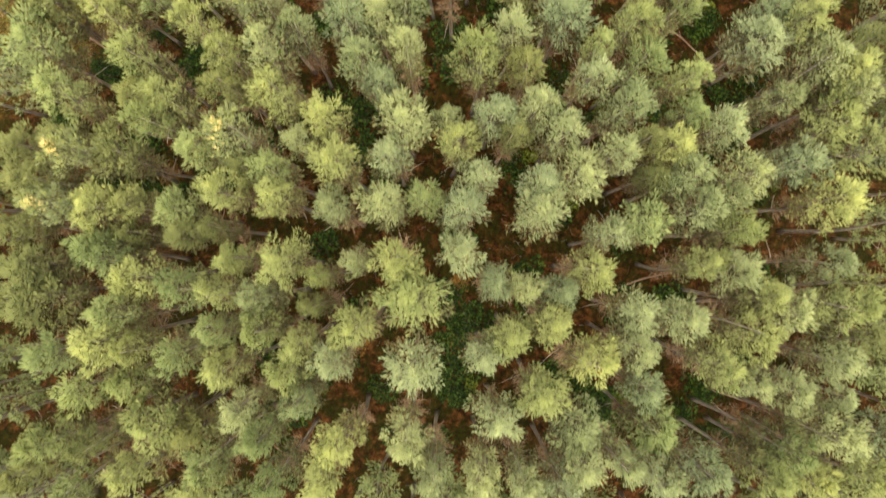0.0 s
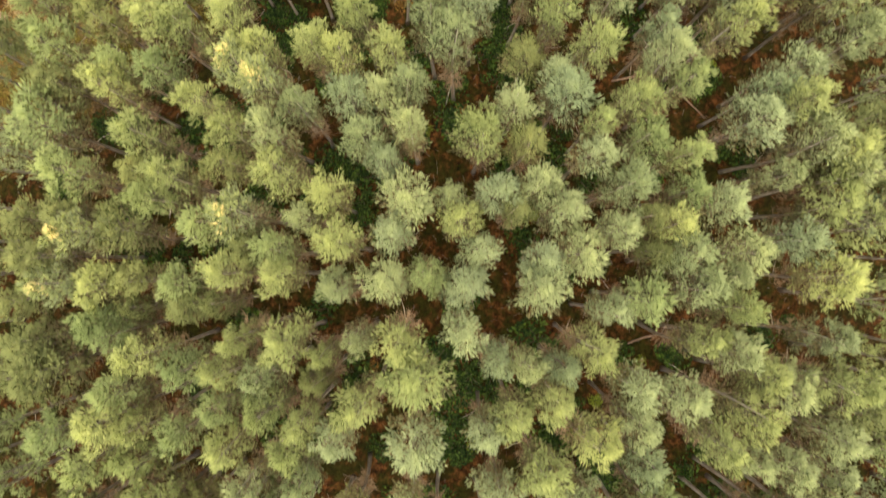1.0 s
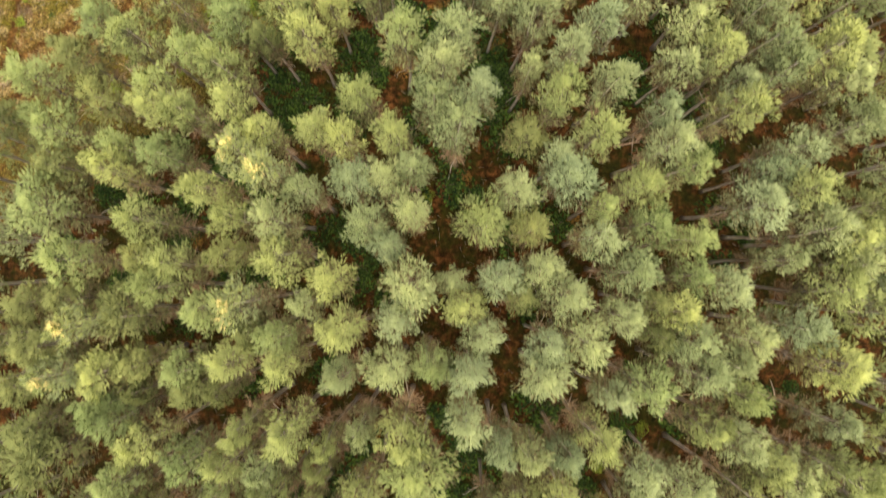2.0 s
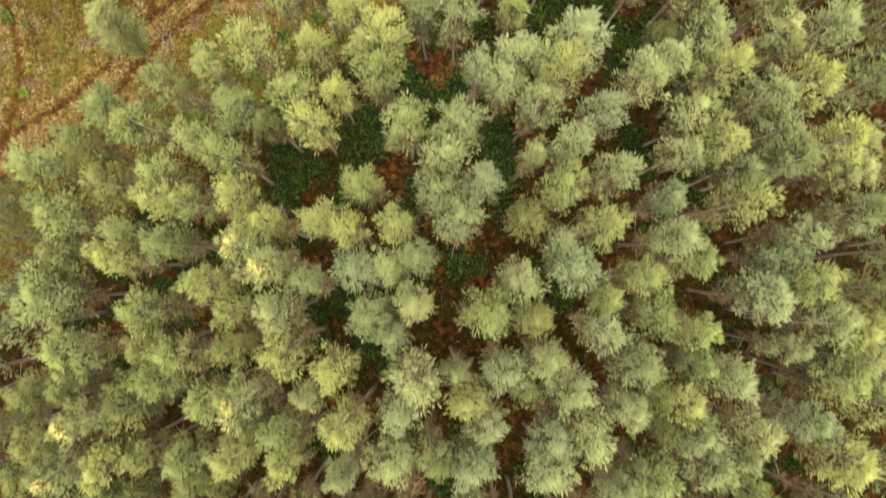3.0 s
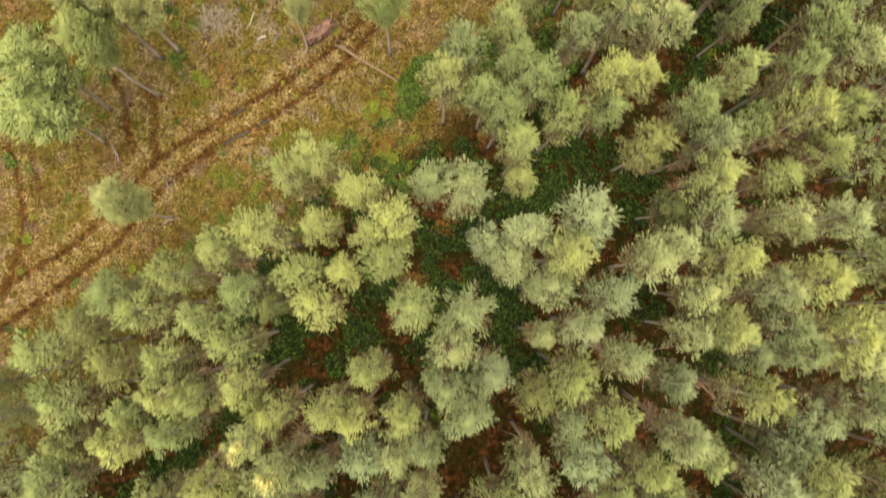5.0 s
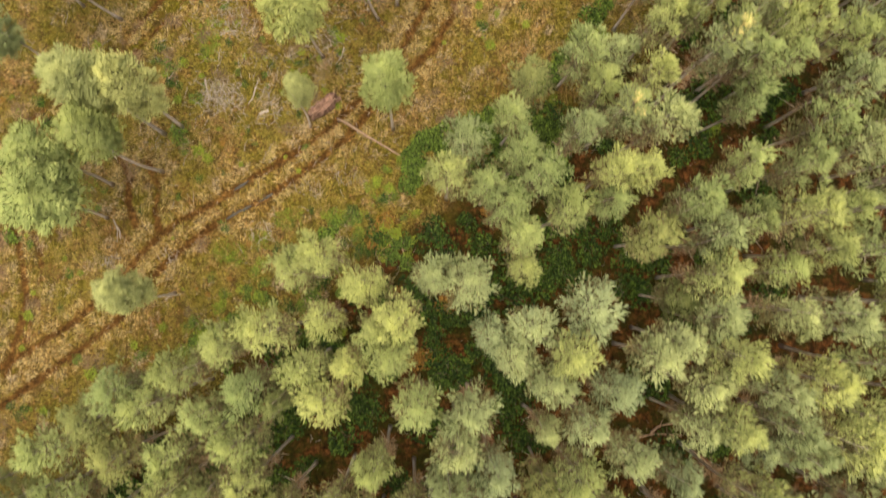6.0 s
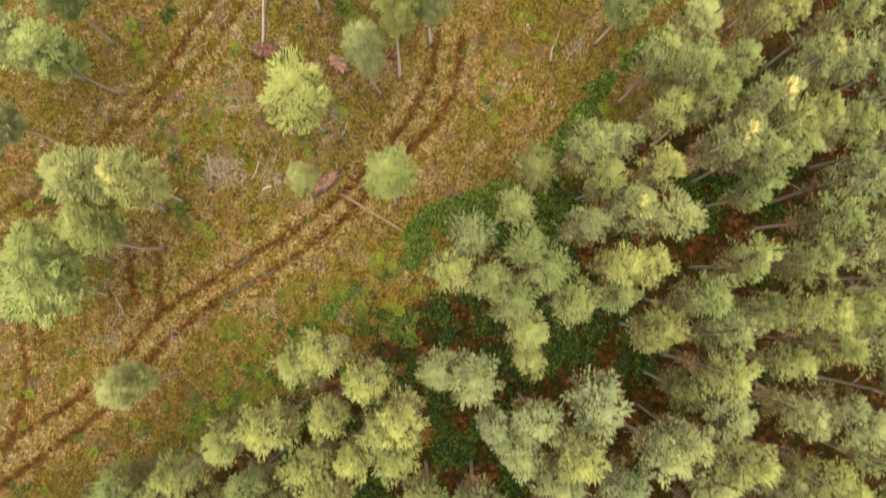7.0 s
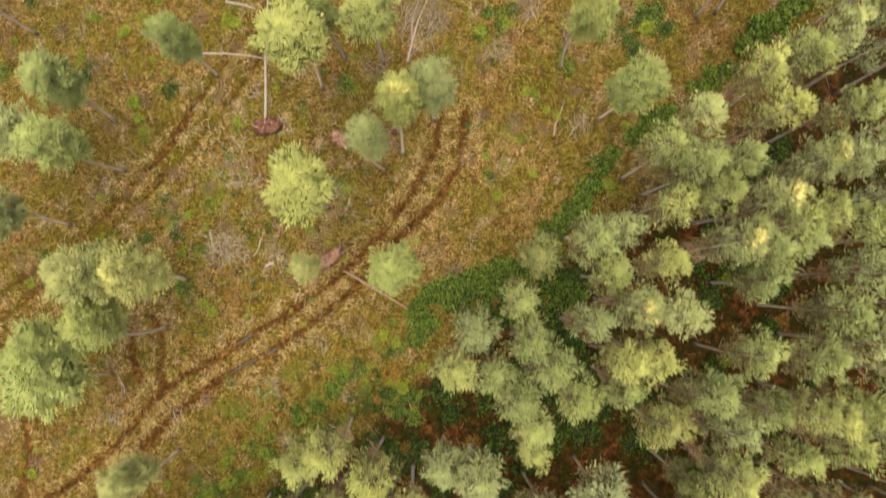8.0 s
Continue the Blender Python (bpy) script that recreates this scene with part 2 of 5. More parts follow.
l.new(reading("rut"), frayed.inputs[2])
mud = ramp(n, l, frayed.outputs[0], [(0.39, (1, 1, 1)), (0.46, (0, 0, 0))])
colour = blend(n, l, colour, earth, mud)
l.new(colour, p.inputs["Base Color"])
p.inputs["Roughness"].default_value = 0.95
p.inputs["Specular IOR Level"].default_value = 0.08
bumped(n, l, p, noise_of(n, l, 14.0, 6, 0.8, place), 1.0, 0.12)
sheet.materials.append(m)
tagged(new("ground", sheet), "tawny rough grass with muddy wheel ruts and reddish forest floor", "ground", kind="structure")

# ---- pines ----
def part(name, mesh, mats, parent, label=""):
    ob = new(name, mesh)
    ob.parent = parent
    for k, mat in enumerate(mats):
        if len(mesh.materials) <= k:
            mesh.materials.append(mat)
        ob.material_slots[k].link = "OBJECT"
        ob.material_slots[k].material = mat
    return tagged(ob, label) if label else ob


def mesh_of(name, verts, faces, slots=None, smooth=False):
    me = bpy.data.meshes.new(name)
    me.from_pydata([tuple(v) for v in verts], [], faces)
    if slots is not None:
        me.polygons.foreach_set("material_index", slots)
    if smooth:
        me.polygons.foreach_set("use_smooth", [True] * len(faces))
    return me


def tube(verts, faces, spine, sides=7):
    """A round, tapering limb along (place, radius) rows."""
    first, side = len(verts), Vector((1, 0, 0))
    for k, (c, r) in enumerate(spine):
        a, b = spine[max(k - 1, 0)][0], spine[min(k + 1, len(spine) - 1)][0]
        way = (b - a).normalized()
        if abs(way.dot(side)) > 0.9:
            side = Vector((0, 1, 0))
        u = (side - way * way.dot(side)).normalized()
        v = way.cross(u)
        for s in range(sides):
            g = 6.28318 * s / sides
            verts.append(c + u * (r * math.cos(g)) + v * (r * math.sin(g)))
    for k in range(len(spine) - 1):
        for s in range(sides):
            a, b = first + k * sides + s, first + k * sides + (s + 1) % sides
            faces.append((a, b, b + sides, a + sides))
    faces.append(tuple(range(first + sides - 1, first - 1, -1)))
    last = first + (len(spine) - 1) * sides
    faces.append(tuple(range(last, last + sides)))


def girth(u):
    """How wide a crown is, of 1, at the share u of its length from the bottom."""
    return float(np.interp(u, [0, 0.10, 0.28, 0.5, 0.72, 0.88, 1.0], [0.42, 0.66, 0.92, 1.04, 1.02, 0.82, 0.34]))


def needle_shoot(verts, faces, foot, grow, face, long, wide):
    """One flat leaf: a narrow kite that lies square to the way it faces."""
    side = grow.cross(face).normalized() * wide
    f = len(verts)
    verts += [foot, foot + grow * long * 0.5 + side, foot + grow * long, foot + grow * long * 0.5 - side]
    faces.append((f, f + 1, f + 2, f + 3))


def needles(verts, faces, foot, grow, face, long, wide):
    """One spray of needles: a thin wedge."""
    side = grow.cross(face).normalized() * wide
    f = len(verts)
    verts += [foot + side, foot + grow * long, foot - side]
    faces.append((f, f + 1, f + 2))


PUFF = {}


def candle(verts, faces, foot, way, long, thick, turn):
    """One needled shoot: a three-sided spindle, fullest towards its tip. Returns the number of faces made."""
    side = way.cross(Vector((math.cos(turn), math.sin(turn), 0.2))).normalized()
    other, f = way.cross(side), len(verts)
    for at, r in ((0.0, 0.4), (0.66, 1.0)):
        for k in range(3):
            g = turn + 2.0944 * k
            verts.append(foot + way * long * at + (side * math.cos(g) + other * math.sin(g)) * thick * r)
    verts.append(foot + way * long)
    for k in range(3):
        j = (k + 1) % 3
        faces.append((f + k, f + j, f + 3 + j, f + 3 + k))
        faces.append((f + 3 + k, f + 3 + j, f + 6))
    return 6


def crown_mesh(seed, lobes=52, shoots=9, sunlit=16, fat=1.0, fuzz=2, fill=50):
    """A crown of radius 1.4 and length 6: rising boughs, each ending in a paw of upright needled shoots. Bottom at -6, tip at 0."""
    rng = random.Random(seed)
    verts, faces, slots, puff = [], [], [], []
    squash, lean = rng.uniform(0.82, 1.22), (rng.uniform(-0.3, 0.3), rng.uniform(-0.3, 0.3))
    for k in range(lobes):
        u = 1 - ((k + 0.3) / lobes) ** 1.35
        a = k * 2.39996 + rng.uniform(-0.5, 0.5)
        r = 1.4 * girth(u) * (rng.uniform(0.30, 0.86) if k > 3 else rng.uniform(0, 0.3))
        c = Vector((r * math.cos(a) * squash + lean[0] * u, r * math.sin(a) / squash + lean[1] * u, -6 + 6 * u - 0.5 - rng.uniform(0, 0.35)))
        size = rng.uniform(0.40, 0.62) * (0.8 if u > 0.92 else 1)
        root = Vector((c.x * 0.05, c.y * 0.05, max(c.z - 0.8 - 0.5 * math.hypot(c.x, c.y), -6.9)))
        first = len(faces)
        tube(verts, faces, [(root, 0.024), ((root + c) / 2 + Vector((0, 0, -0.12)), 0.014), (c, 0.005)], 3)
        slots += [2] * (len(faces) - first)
        puff += [Vector((0, 0, 1))] * (len(verts) - len(puff))
        out = Vector((math.cos(a), math.sin(a), 0)) * min(1.0, 0.2 + r)
        heart = Vector((c.x * 0.6, c.y * 0.6, 1.0)).normalized()
        for j in range(shoots):
            g, far = rng.uniform(0, 6.28), math.sqrt(rng.random())
            spread = Vector((math.cos(g), math.sin(g), 0)) * far
            foot = c + spread * size * 0.55 + out * rng.uniform(-0.1, 0.2) - Vector((0, 0, 0.25 * far))
            way = (out * rng.uniform(0.1, 0.55) + spread * rng.uniform(0.2, 0.6) + Vector((0, 0, rng.uniform(0.55, 1.0)))).normalized()
            long, thick = rng.uniform(0.20, 0.40) * fat, rng.uniform(0.036, 0.058) * fat
            made = candle(verts, faces, foot, way, long, thick, g)
            # upper lobes get the painted sunlit colour, the lowest the painted shade
            slot = 4 if k > lobes * 0.62 and j % 4 else 3 if k < 5 and j % 5 < 4 else 1 if rng.random() < 1.15 - k / (1.5 * sunlit + 0.1) else 0
            slots += [slot] * made
            for v in verts[-7:]:
                puff.append((heart * 0.9 + (v - foot - way * long * 0.45).normalized() * 0.35).normalized())
            for b in range(fuzz):
                h = rng.uniform(0, 6.28)
                spoke = way.cross(Vector((math.cos(h), math.sin(h), 0.3))).normalized()
                q = foot + way * long * rng.uniform(0.05, 0.95) + spoke * thick * 0.6
                grow = (way * rng.uniform(0.6, 1.1) + spoke * rng.uniform(0.3, 0.9)).normalized()
                face = (way * 0.35 + Vector((0, 0, 0.7)) + spoke * 0.55).normalized()
                needles(verts, faces, q, grow, face, rng.uniform(0.12, 0.22) * fat, rng.uniform(0.012, 0.02) * fat)
                soft = (heart * 0.75 + spoke * 0.35).normalized()
                v0, v1, v2 = verts[-3:]
                if (v1 - v0).cross(v2 - v0).dot(soft) < 0:
                    faces[-1] = faces[-1][::-1]
                puff += [soft] * 3
                slots.append(slot)
        for b in range(fill):
            h, far = rng.uniform(0, 6.28), math.sqrt(rng.random())
            spoke = Vector((math.cos(h), math.sin(h), 0))
            q = c + spoke * far * size * 0.6 + out * rng.uniform(-0.15, 0.15) + Vector((0, 0, rng.uniform(-0.12, 0.22) - 0.22 * far))
            grow = (spoke * rng.uniform(0.2, 0.7) + out * 0.25 + Vector((0, 0, rng.uniform(0.3, 0.9)))).normalized()
            needles(verts, faces, q, grow, (spoke * 0.3 + Vector((rng.uniform(-0.5, 0.5), rng.uniform(-0.5, 0.5), 0.8))).normalized(), rng.uniform(0.16, 0.28) * fat, rng.uniform(0.024, 0.040) * fat)
            soft = (heart * 0.85 + spoke * 0.25).normalized()
            v0, v1, v2 = verts[-3:]
            if (v1 - v0).cross(v2 - v0).dot(soft) < 0:
                faces[-1] = faces[-1][::-1]
            puff += [soft] * 3
            # filling needles follow: shade colour in low lobes, sunlit colour near the tip
            slots.append(4 if k > lobes * 0.54 and b % 5 else 1 if rng.random() < 0.85 - k / (1.5 * sunlit + 0.1) else 0)
    me = mesh_of("crown", verts, faces, slots, True)
    me.normals_split_custom_set_from_vertices([tuple(v) for v in puff])
    PUFF[me.name] = np.array([tuple(v) for v in puff])
    return me


def trunk_mesh(seed, limbs=2, twigs=1, whorls=9):
    """A bowed stem 16 m high with a flared foot, bare grey limbs, and dry whorls feathered with fine twigs below the crown."""
    rng = random.Random(seed)
    bow, turn, wave = rng.uniform(0.1, 0.4), rng.uniform(0, 6.28), rng.uniform(0, 6.28)

    def axis(u):
        off = bow * math.sin(math.pi * u) + 0.06 * math.sin(7 * u + wave)
        return Vector((off * math.cos(turn), off * math.sin(turn), 16 * u - 0.15))

    spine = [(axis(k / 12), 0.118 * (1 - k / 12) ** 0.85 + 0.012 + (0.05 if k == 0 else 0)) for k in range(13)]
    verts, faces = [], []
    tube(verts, faces, spine, 8)
    for k in range(limbs):
        u, a, far = rng.uniform(0.30, 0.74), rng.uniform(0, 6.28), rng.uniform(0.5, 1.5)
        way = Vector((math.cos(a), math.sin(a), rng.uniform(-0.1, 0.45)))
        bend = Vector((rng.uniform(-0.2, 0.2), rng.uniform(-0.2, 0.2), rng.uniform(-0.1, 0.3)))
        root = axis(u)
        mid, end = root + way * far * 0.5 + bend * 0.3, root + way * far + bend
        tube(verts, faces, [(root, 0.026), (mid, 0.016), (end, 0.005)], 3)
        for j in range(twigs):
            c = mid + (end - mid) * rng.random()
            tube(verts, faces, [(c, 0.009), (c + way * rng.uniform(0.1, 0.4) + Vector((rng.uniform(-0.4, 0.4), rng.uniform(-0.4, 0.4), rng.uniform(-0.1, 0.4))), 0.004)], 3)
    barked = len(faces)
    for k in range(whorls):
        root = axis((5.8 + 5.0 * (k + rng.uniform(0, 0.6)) / whorls) / 16)
        for j in range(4):
            a, far = rng.uniform(0, 6.28), rng.uniform(0.45, 1.05) * (0.55 + 0.5 * k / whorls)
            way = Vector((math.cos(a), math.sin(a), rng.uniform(0.0, 0.45)))
            tube(verts, faces, [(root, 0.020), (root + way * far, 0.005)], 3)
            for t in range(12):
                q = root + way * far * rng.uniform(0.25, 1.0)
                grow = (way * 0.7 + Vector((rng.uniform(-1, 1), rng.uniform(-1, 1), rng.uniform(-0.4, 0.7)))).normalized()
                needles(verts, faces, q, grow, Vector((0, 0, 1)), rng.uniform(0.2, 0.5), 0.011)
    return mesh_of("trunk", verts, faces, [0] * barked + [1] * (len(faces) - barked), True)


CROWNS = [crown_mesh(100 + k) for k in range(14)]
OPEN_CROWNS = [crown_mesh(130 + k, 90, 12, 50, 0.88, 2, 115) for k in range(6)]
TRUNKS = [trunk_mesh(200 + k) for k in range(8)]
OPEN_TRUNKS = [trunk_mesh(230 + k, 3, 1, 0) for k in range(4)]
SAYS = {
    "l": "slender pine with pale green tufted crown", "y": "slender pine with yellowish green tufted crown", "g": "slender pine with fresh green tufted crown",
    "p": "slender pine with pale yellowish airy crown",
    "w": "slender pine with greyish green thin crown", "d": "shaded pine with dull olive crown", "t": "pale green pine with golden top shoots",
}
dice = random.Random(77)
ALL_PINES = []


def settings(x, y, top, radius, share, base=None):
    """The foot, the stem's matrix and the crown's matrix of a pine, both from its foot."""
    bx, by = base or (x + dice.uniform(-0.25, 0.25), y + dice.uniform(-0.25, 0.25))
    foot = ground_at(bx, by)
    tall, spin = top - foot, dice.uniform(0, 360)
    wide, long = radius / 1.4, tall * share * dice.uniform(0.92, 1.1) / 6.0
    lean = Matrix(((1, 0, (x - bx) / tall, 0), (0, 1, (y - by) / tall, 0), (0, 0, 1, 0), (0, 0, 0, 1)))
    stem = lean @ pose(0, 0, 0, 0, 0, spin) @ Matrix.Diagonal((tall / 16, tall / 16, tall * 0.93 / 16, 1))
    crown = Matrix.Translation((x - bx, y - by, tall)) @ pose(0, 0, 0, 0, 0, spin * 7) @ Matrix.Diagonal((wide, wide, long, 1))
    ALL_PINES.append((x, y))
    return (bx, by, foot), stem, crown


def pine(x, y, top, radius, tone, where="in dense stand", base=None, share=0.41):
    """A pine whose tip stands over x, y at the height top; base: where its foot stands, if it leans."""
    foot, stem, crown = settings(x, y, top, radius, share, base)
    tree = tagged(new("pine_tree"), SAYS[tone] + " " + where, "tree", "pines " + where)
    tree.location = foot
    part("trunk", dice.choice(OPEN_TRUNKS if "alone" in where else TRUNKS), (BARK, DRY_TWIGS), tree).matrix_basis = stem
    # lone crowns get painted-in sunlight throughout, stand crowns painted-in shade low down
    looks = (SUNLIT_SHOOTS[tone], SUNLIT_SHOOTS[tone], BOUGH, TIPS[tone], SUNLIT_SHOOTS[tone]) if "alone" in where else (NEEDLES[tone], SUNLIT_SHOOTS[tone], BOUGH, TIPS[tone], SHADED_OLD_NEEDLES)
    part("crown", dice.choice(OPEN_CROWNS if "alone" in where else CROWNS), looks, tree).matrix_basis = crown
    return tree


# the dense stand
pine(-22.08, -10.98, 18.6, 1.11, "d")
pine(-20.97, -9.70, 18.6, 1.43, "y")
pine(-19.27, -11.98, 18.6, 1.11, "g")
pine(-18.41, -9.70, 18.6, 1.11, "d")
pine(-16.59, -11.16, 18.6, 1.28, "y")
pine(-15.96, -9.35, 16.9, 1.66, "y")
pine(-14.61, -10.03, 14.8, 1.40, "d")
pine(-13.04, -11.85, 18.6, 1.33, "y")
pine(-12.48, -10.73, 18.6, 1.33, "g")
pine(-9.82, -9.55, 18.6, 1.28, "g")
pine(-8.96, -11.72, 18.6, 1.33, "g")
pine(-6.58, -11.54, 18.6, 1.43, "y")
pine(-5.54, -9.70, 18.6, 1.43, "y")
pine(-2.03, -9.37, 18.6, 1.43, "l")
pine(-0.54, -11.29, 18.6, 1.14, "l")
pine(1.94, -11.42, 18.6, 1.28, "l")
pine(4.28, -11.54, 18.6, 1.28, "l")
pine(6.35, -11.98, 18.6, 1.28, "w")
pine(7.61, -9.55, 16.7, 1.67, "l")
pine(7.66, -10.86, 18.6, 1.43, "l")
pine(9.60, -10.86, 18.6, 1.21, "l")
pine(11.35, -11.54, 18.6, 1.21, "w")
pine(11.73, -9.43, 15.8, 1.65, "g")
pine(13.82, -11.16, 18.6, 1.43, "w")
pine(17.32, -11.42, 18.6, 1.28, "y")
pine(18.20, -10.15, 18.6, 1.21, "g")
pine(19.31, -11.72, 18.6, 1.33, "y")
pine(20.75, -9.37, 18.6, 1.59, "l")
pine(21.86, -11.42, 18.6, 1.33, "y")
pine(-21.34, -5.31, 17.4, 1.48, "g")
pine(-20.09, -7.06, 16.3, 1.51, "g")
pine(-18.45, -4.25, 18.3, 1.60, "y")
pine(-17.65, -7.25, 15.4, 1.38, "y")
pine(-17.00, -4.70, 17.0, 1.06, "y")
pine(-14.71, -5.08, 16.4, 1.34, "g")
pine(-12.53, -3.76, 17.2, 1.15, "g")
pine(-12.04, -6.03, 17.7, 1.30, "y")
pine(-10.82, -7.84, 18.7, 1.33, "l")
pine(-9.56, -3.57, 19.1, 1.20, "y")
pine(-8.51, -6.10, 17.3, 1.25, "y")
pine(-7.90, -7.68, 17.2, 1.15, "l")
pine(-7.77, -4.39, 18.6, 1.05, "y")
pine(-6.14, -5.38, 17.8, 1.23, "w")
pine(-4.55, -3.60, 18.8, 1.42, "y")
pine(-1.79, -5.65, 18.3, 1.67, "w")
pine(2.36, -5.25, 16.8, 1.33, "w")
pine(3.10, -8.87, 16.9, 1.50, "w")
pine(3.71, -4.07, 18.4, 1.34, "y")
pine(5.52, -7.37, 18.1, 1.61, "y")
pine(5.92, -3.34, 18.6, 1.33, "y")
pine(8.00, -5.30, 19.2, 1.41, "y")
pine(10.79, -4.75, 16.9, 1.33, "l")
pine(11.65, -7.22, 15.6, 1.38, "w")
pine(13.20, -3.31, 17.5, 1.47, "l")
pine(14.52, -5.31, 19.2, 1.31, "y")
pine(16.25, -3.85, 19.2, 1.41, "y")
pine(16.87, -6.94, 17.0, 1.20, "l")
pine(18.72, -6.79, 17.8, 1.30, "l")
pine(21.74, -5.59, 17.3, 1.38, "l")
pine(-24.73, 2.10, 14.3, 1.43, "d")
pine(-23.22, -0.25, 16.2, 1.69, "d")
pine(-22.61, -2.07, 15.7, 2.06, "d")
pine(-19.59, 0.94, 15.7, 1.37, "g")
pine(-19.27, 2.96, 16.8, 1.51, "y")
pine(-18.62, 0.08, 17.1, 1.39, "g")
pine(-17.90, -2.85, 17.6, 1.37, "g")
pine(-17.71, 1.63, 14.7, 0.87, "d")
pine(-16.75, -0.82, 17.0, 1.39, "y")
pine(-15.16, 2.91, 15.3, 1.39, "g")
pine(-15.11, 1.63, 14.5, 1.41, "d")
pine(-13.79, -1.49, 18.6, 1.28, "g")
pine(-12.76, 1.93, 16.1, 0.85, "d")
pine(-11.96, -1.66, 18.9, 1.11, "y")
pine(-11.17, 0.06, 19.3, 1.00, "y")
pine(-9.80, -1.95, 18.3, 1.22, "l")
pine(-8.72, -0.08, 19.1, 1.51, "y")
pine(-7.34, -2.51, 16.2, 0.91, "d")
pine(-6.59, -0.79, 18.6, 0.80, "y")
pine(-5.92, 2.77, 18.4, 1.16, "l")
pine(-4.76, 0.07, 18.2, 0.96, "l")
pine(-2.52, -0.10, 20.1, 1.47, "y")
pine(-1.54, -2.15, 19.9, 1.99, "y")
pine(1.06, 0.33, 18.2, 1.36, "w")
pine(1.19, 2.84, 17.3, 1.49, "w")
pine(2.93, -1.13, 17.5, 1.18, "w")
pine(4.39, -1.38, 17.8, 1.16, "l")
pine(5.53, 2.61, 17.6, 1.65, "l")
pine(6.73, -1.75, 16.5, 1.21, "w")
pine(8.17, -0.46, 18.2, 1.34, "y")
pine(9.36, 1.38, 16.7, 1.20, "w")
pine(10.82, -2.95, 16.3, 1.51, "w")
pine(11.00, 2.13, 16.7, 1.67, "g")
pine(14.03, 2.77, 17.1, 1.50, "l")
pine(14.31, -0.19, 17.3, 1.19, "y")
pine(15.72, -0.34, 18.8, 1.33, "l")
pine(16.01, 1.68, 18.0, 1.23, "y")
pine(18.30, -2.63, 18.3, 1.44, "l")
pine(21.03, -2.43, 19.4, 1.56, "y")
pine(21.78, -0.25, 15.7, 1.23, "w")
pine(-24.39, 6.83, 14.6, 1.42, "d")
pine(-22.32, 4.37, 17.4, 1.59, "d")
pine(-21.81, 7.16, 15.1, 1.27, "d")
pine(-20.78, 3.07, 18.7, 1.28, "t")
pine(-19.49, 5.70, 19.0, 1.33, "t")
pine(-18.09, 6.07, 16.0, 1.65, "d")
pine(-17.66, 3.22, 15.3, 1.47, "d")
pine(-16.04, 7.77, 17.2, 1.33, "y")
pine(-15.26, 8.96, 16.9, 1.33, "y")
pine(-13.85, 6.42, 16.1, 1.37, "g")
pine(-11.94, 3.67, 18.4, 1.36, "y")
pine(-11.05, 5.16, 17.2, 1.06, "d")
pine(-11.03, 6.88, 19.1, 1.52, "t")
pine(-9.43, 5.02, 17.9, 1.31, "g")
pine(-8.96, 3.63, 18.1, 1.30, "y")
pine(-8.01, 6.75, 16.3, 1.02, "l")
pine(-6.73, 8.12, 16.4, 1.42, "y")
pine(-5.78, 5.36, 18.7, 1.53, "y")
pine(-3.14, 3.18, 16.9, 1.61, "l")
pine(-3.12, 5.80, 17.0, 1.33, "w")
pine(-1.97, 7.75, 17.8, 1.70, "l")
pine(-1.03, 3.56, 17.4, 1.19, "g")
pine(0.30, 7.86, 15.7, 0.96, "l")
pine(0.84, 6.52, 17.5, 1.25, "y")
pine(2.21, 4.74, 15.4, 1.39, "w")
pine(2.91, 8.16, 16.7, 1.41, "w")
pine(4.05, 7.26, 16.3, 1.09, "d")
pine(5.22, 8.62, 16.8, 1.41, "l")
pine(5.64, 4.39, 16.5, 1.42, "w")
pine(6.75, 7.01, 17.8, 1.48, "l")
pine(7.64, 4.68, 17.8, 1.57, "l")
pine(9.73, 6.06, 16.9, 1.41, "l")
pine(10.24, 8.45, 17.8, 1.48, "l")
pine(11.49, 6.88, 16.4, 1.02, "d")
pine(12.22, 4.75, 15.4, 1.22, "d")
pine(13.03, 6.51, 16.7, 1.34, "y")
pine(13.56, 4.59, 17.4, 1.39, "l")
pine(13.99, 8.36, 16.1, 1.23, "g")
pine(15.55, 3.33, 17.1, 1.16, "l")
pine(16.10, 7.61, 16.1, 1.43, "w")
pine(16.64, 4.59, 16.9, 1.41, "l")
pine(19.50, 5.47, 16.9, 1.55, "w")
pine(21.43, 3.39, 17.9, 1.64, "y")
pine(21.79, 7.58, 16.8, 1.70, "y")
pine(22.05, 8.90, 18.0, 1.18, "l")
pine(-23.29, 12.17, 15.8, 1.99, "g")
pine(-22.58, 14.62, 14.7, 1.49, "d")
pine(-20.79, 9.30, 17.4, 1.49, "g")
pine(-19.37, 14.33, 15.5, 1.39, "y")
pine(-17.55, 9.35, 15.2, 1.25, "d")
pine(-17.09, 11.59, 16.5, 1.42, "y")
pine(-13.32, 13.02, 17.9, 1.30, "y")
pine(-12.01, 11.49, 16.9, 1.21, "y")
pine(-11.93, 9.57, 17.6, 1.19, "d")
pine(-9.74, 13.96, 19.1, 1.42, "t")
pine(-9.66, 11.39, 18.3, 1.36, "l")
pine(-9.19, 9.37, 17.5, 1.49, "y")
pine(-8.24, 13.03, 16.1, 1.23, "l")
pine(-5.32, 13.69, 15.3, 1.47, "w")
pine(-4.50, 11.30, 17.0, 1.40, "l")
pine(-3.72, 13.98, 15.6, 1.31, "l")
pine(-3.46, 10.05, 16.2, 1.23, "w")
pine(-2.08, 14.58, 16.0, 1.23, "l")
pine(-1.99, 11.75, 17.3, 1.33, "l")
pine(1.94, 11.06, 17.9, 1.57, "y")
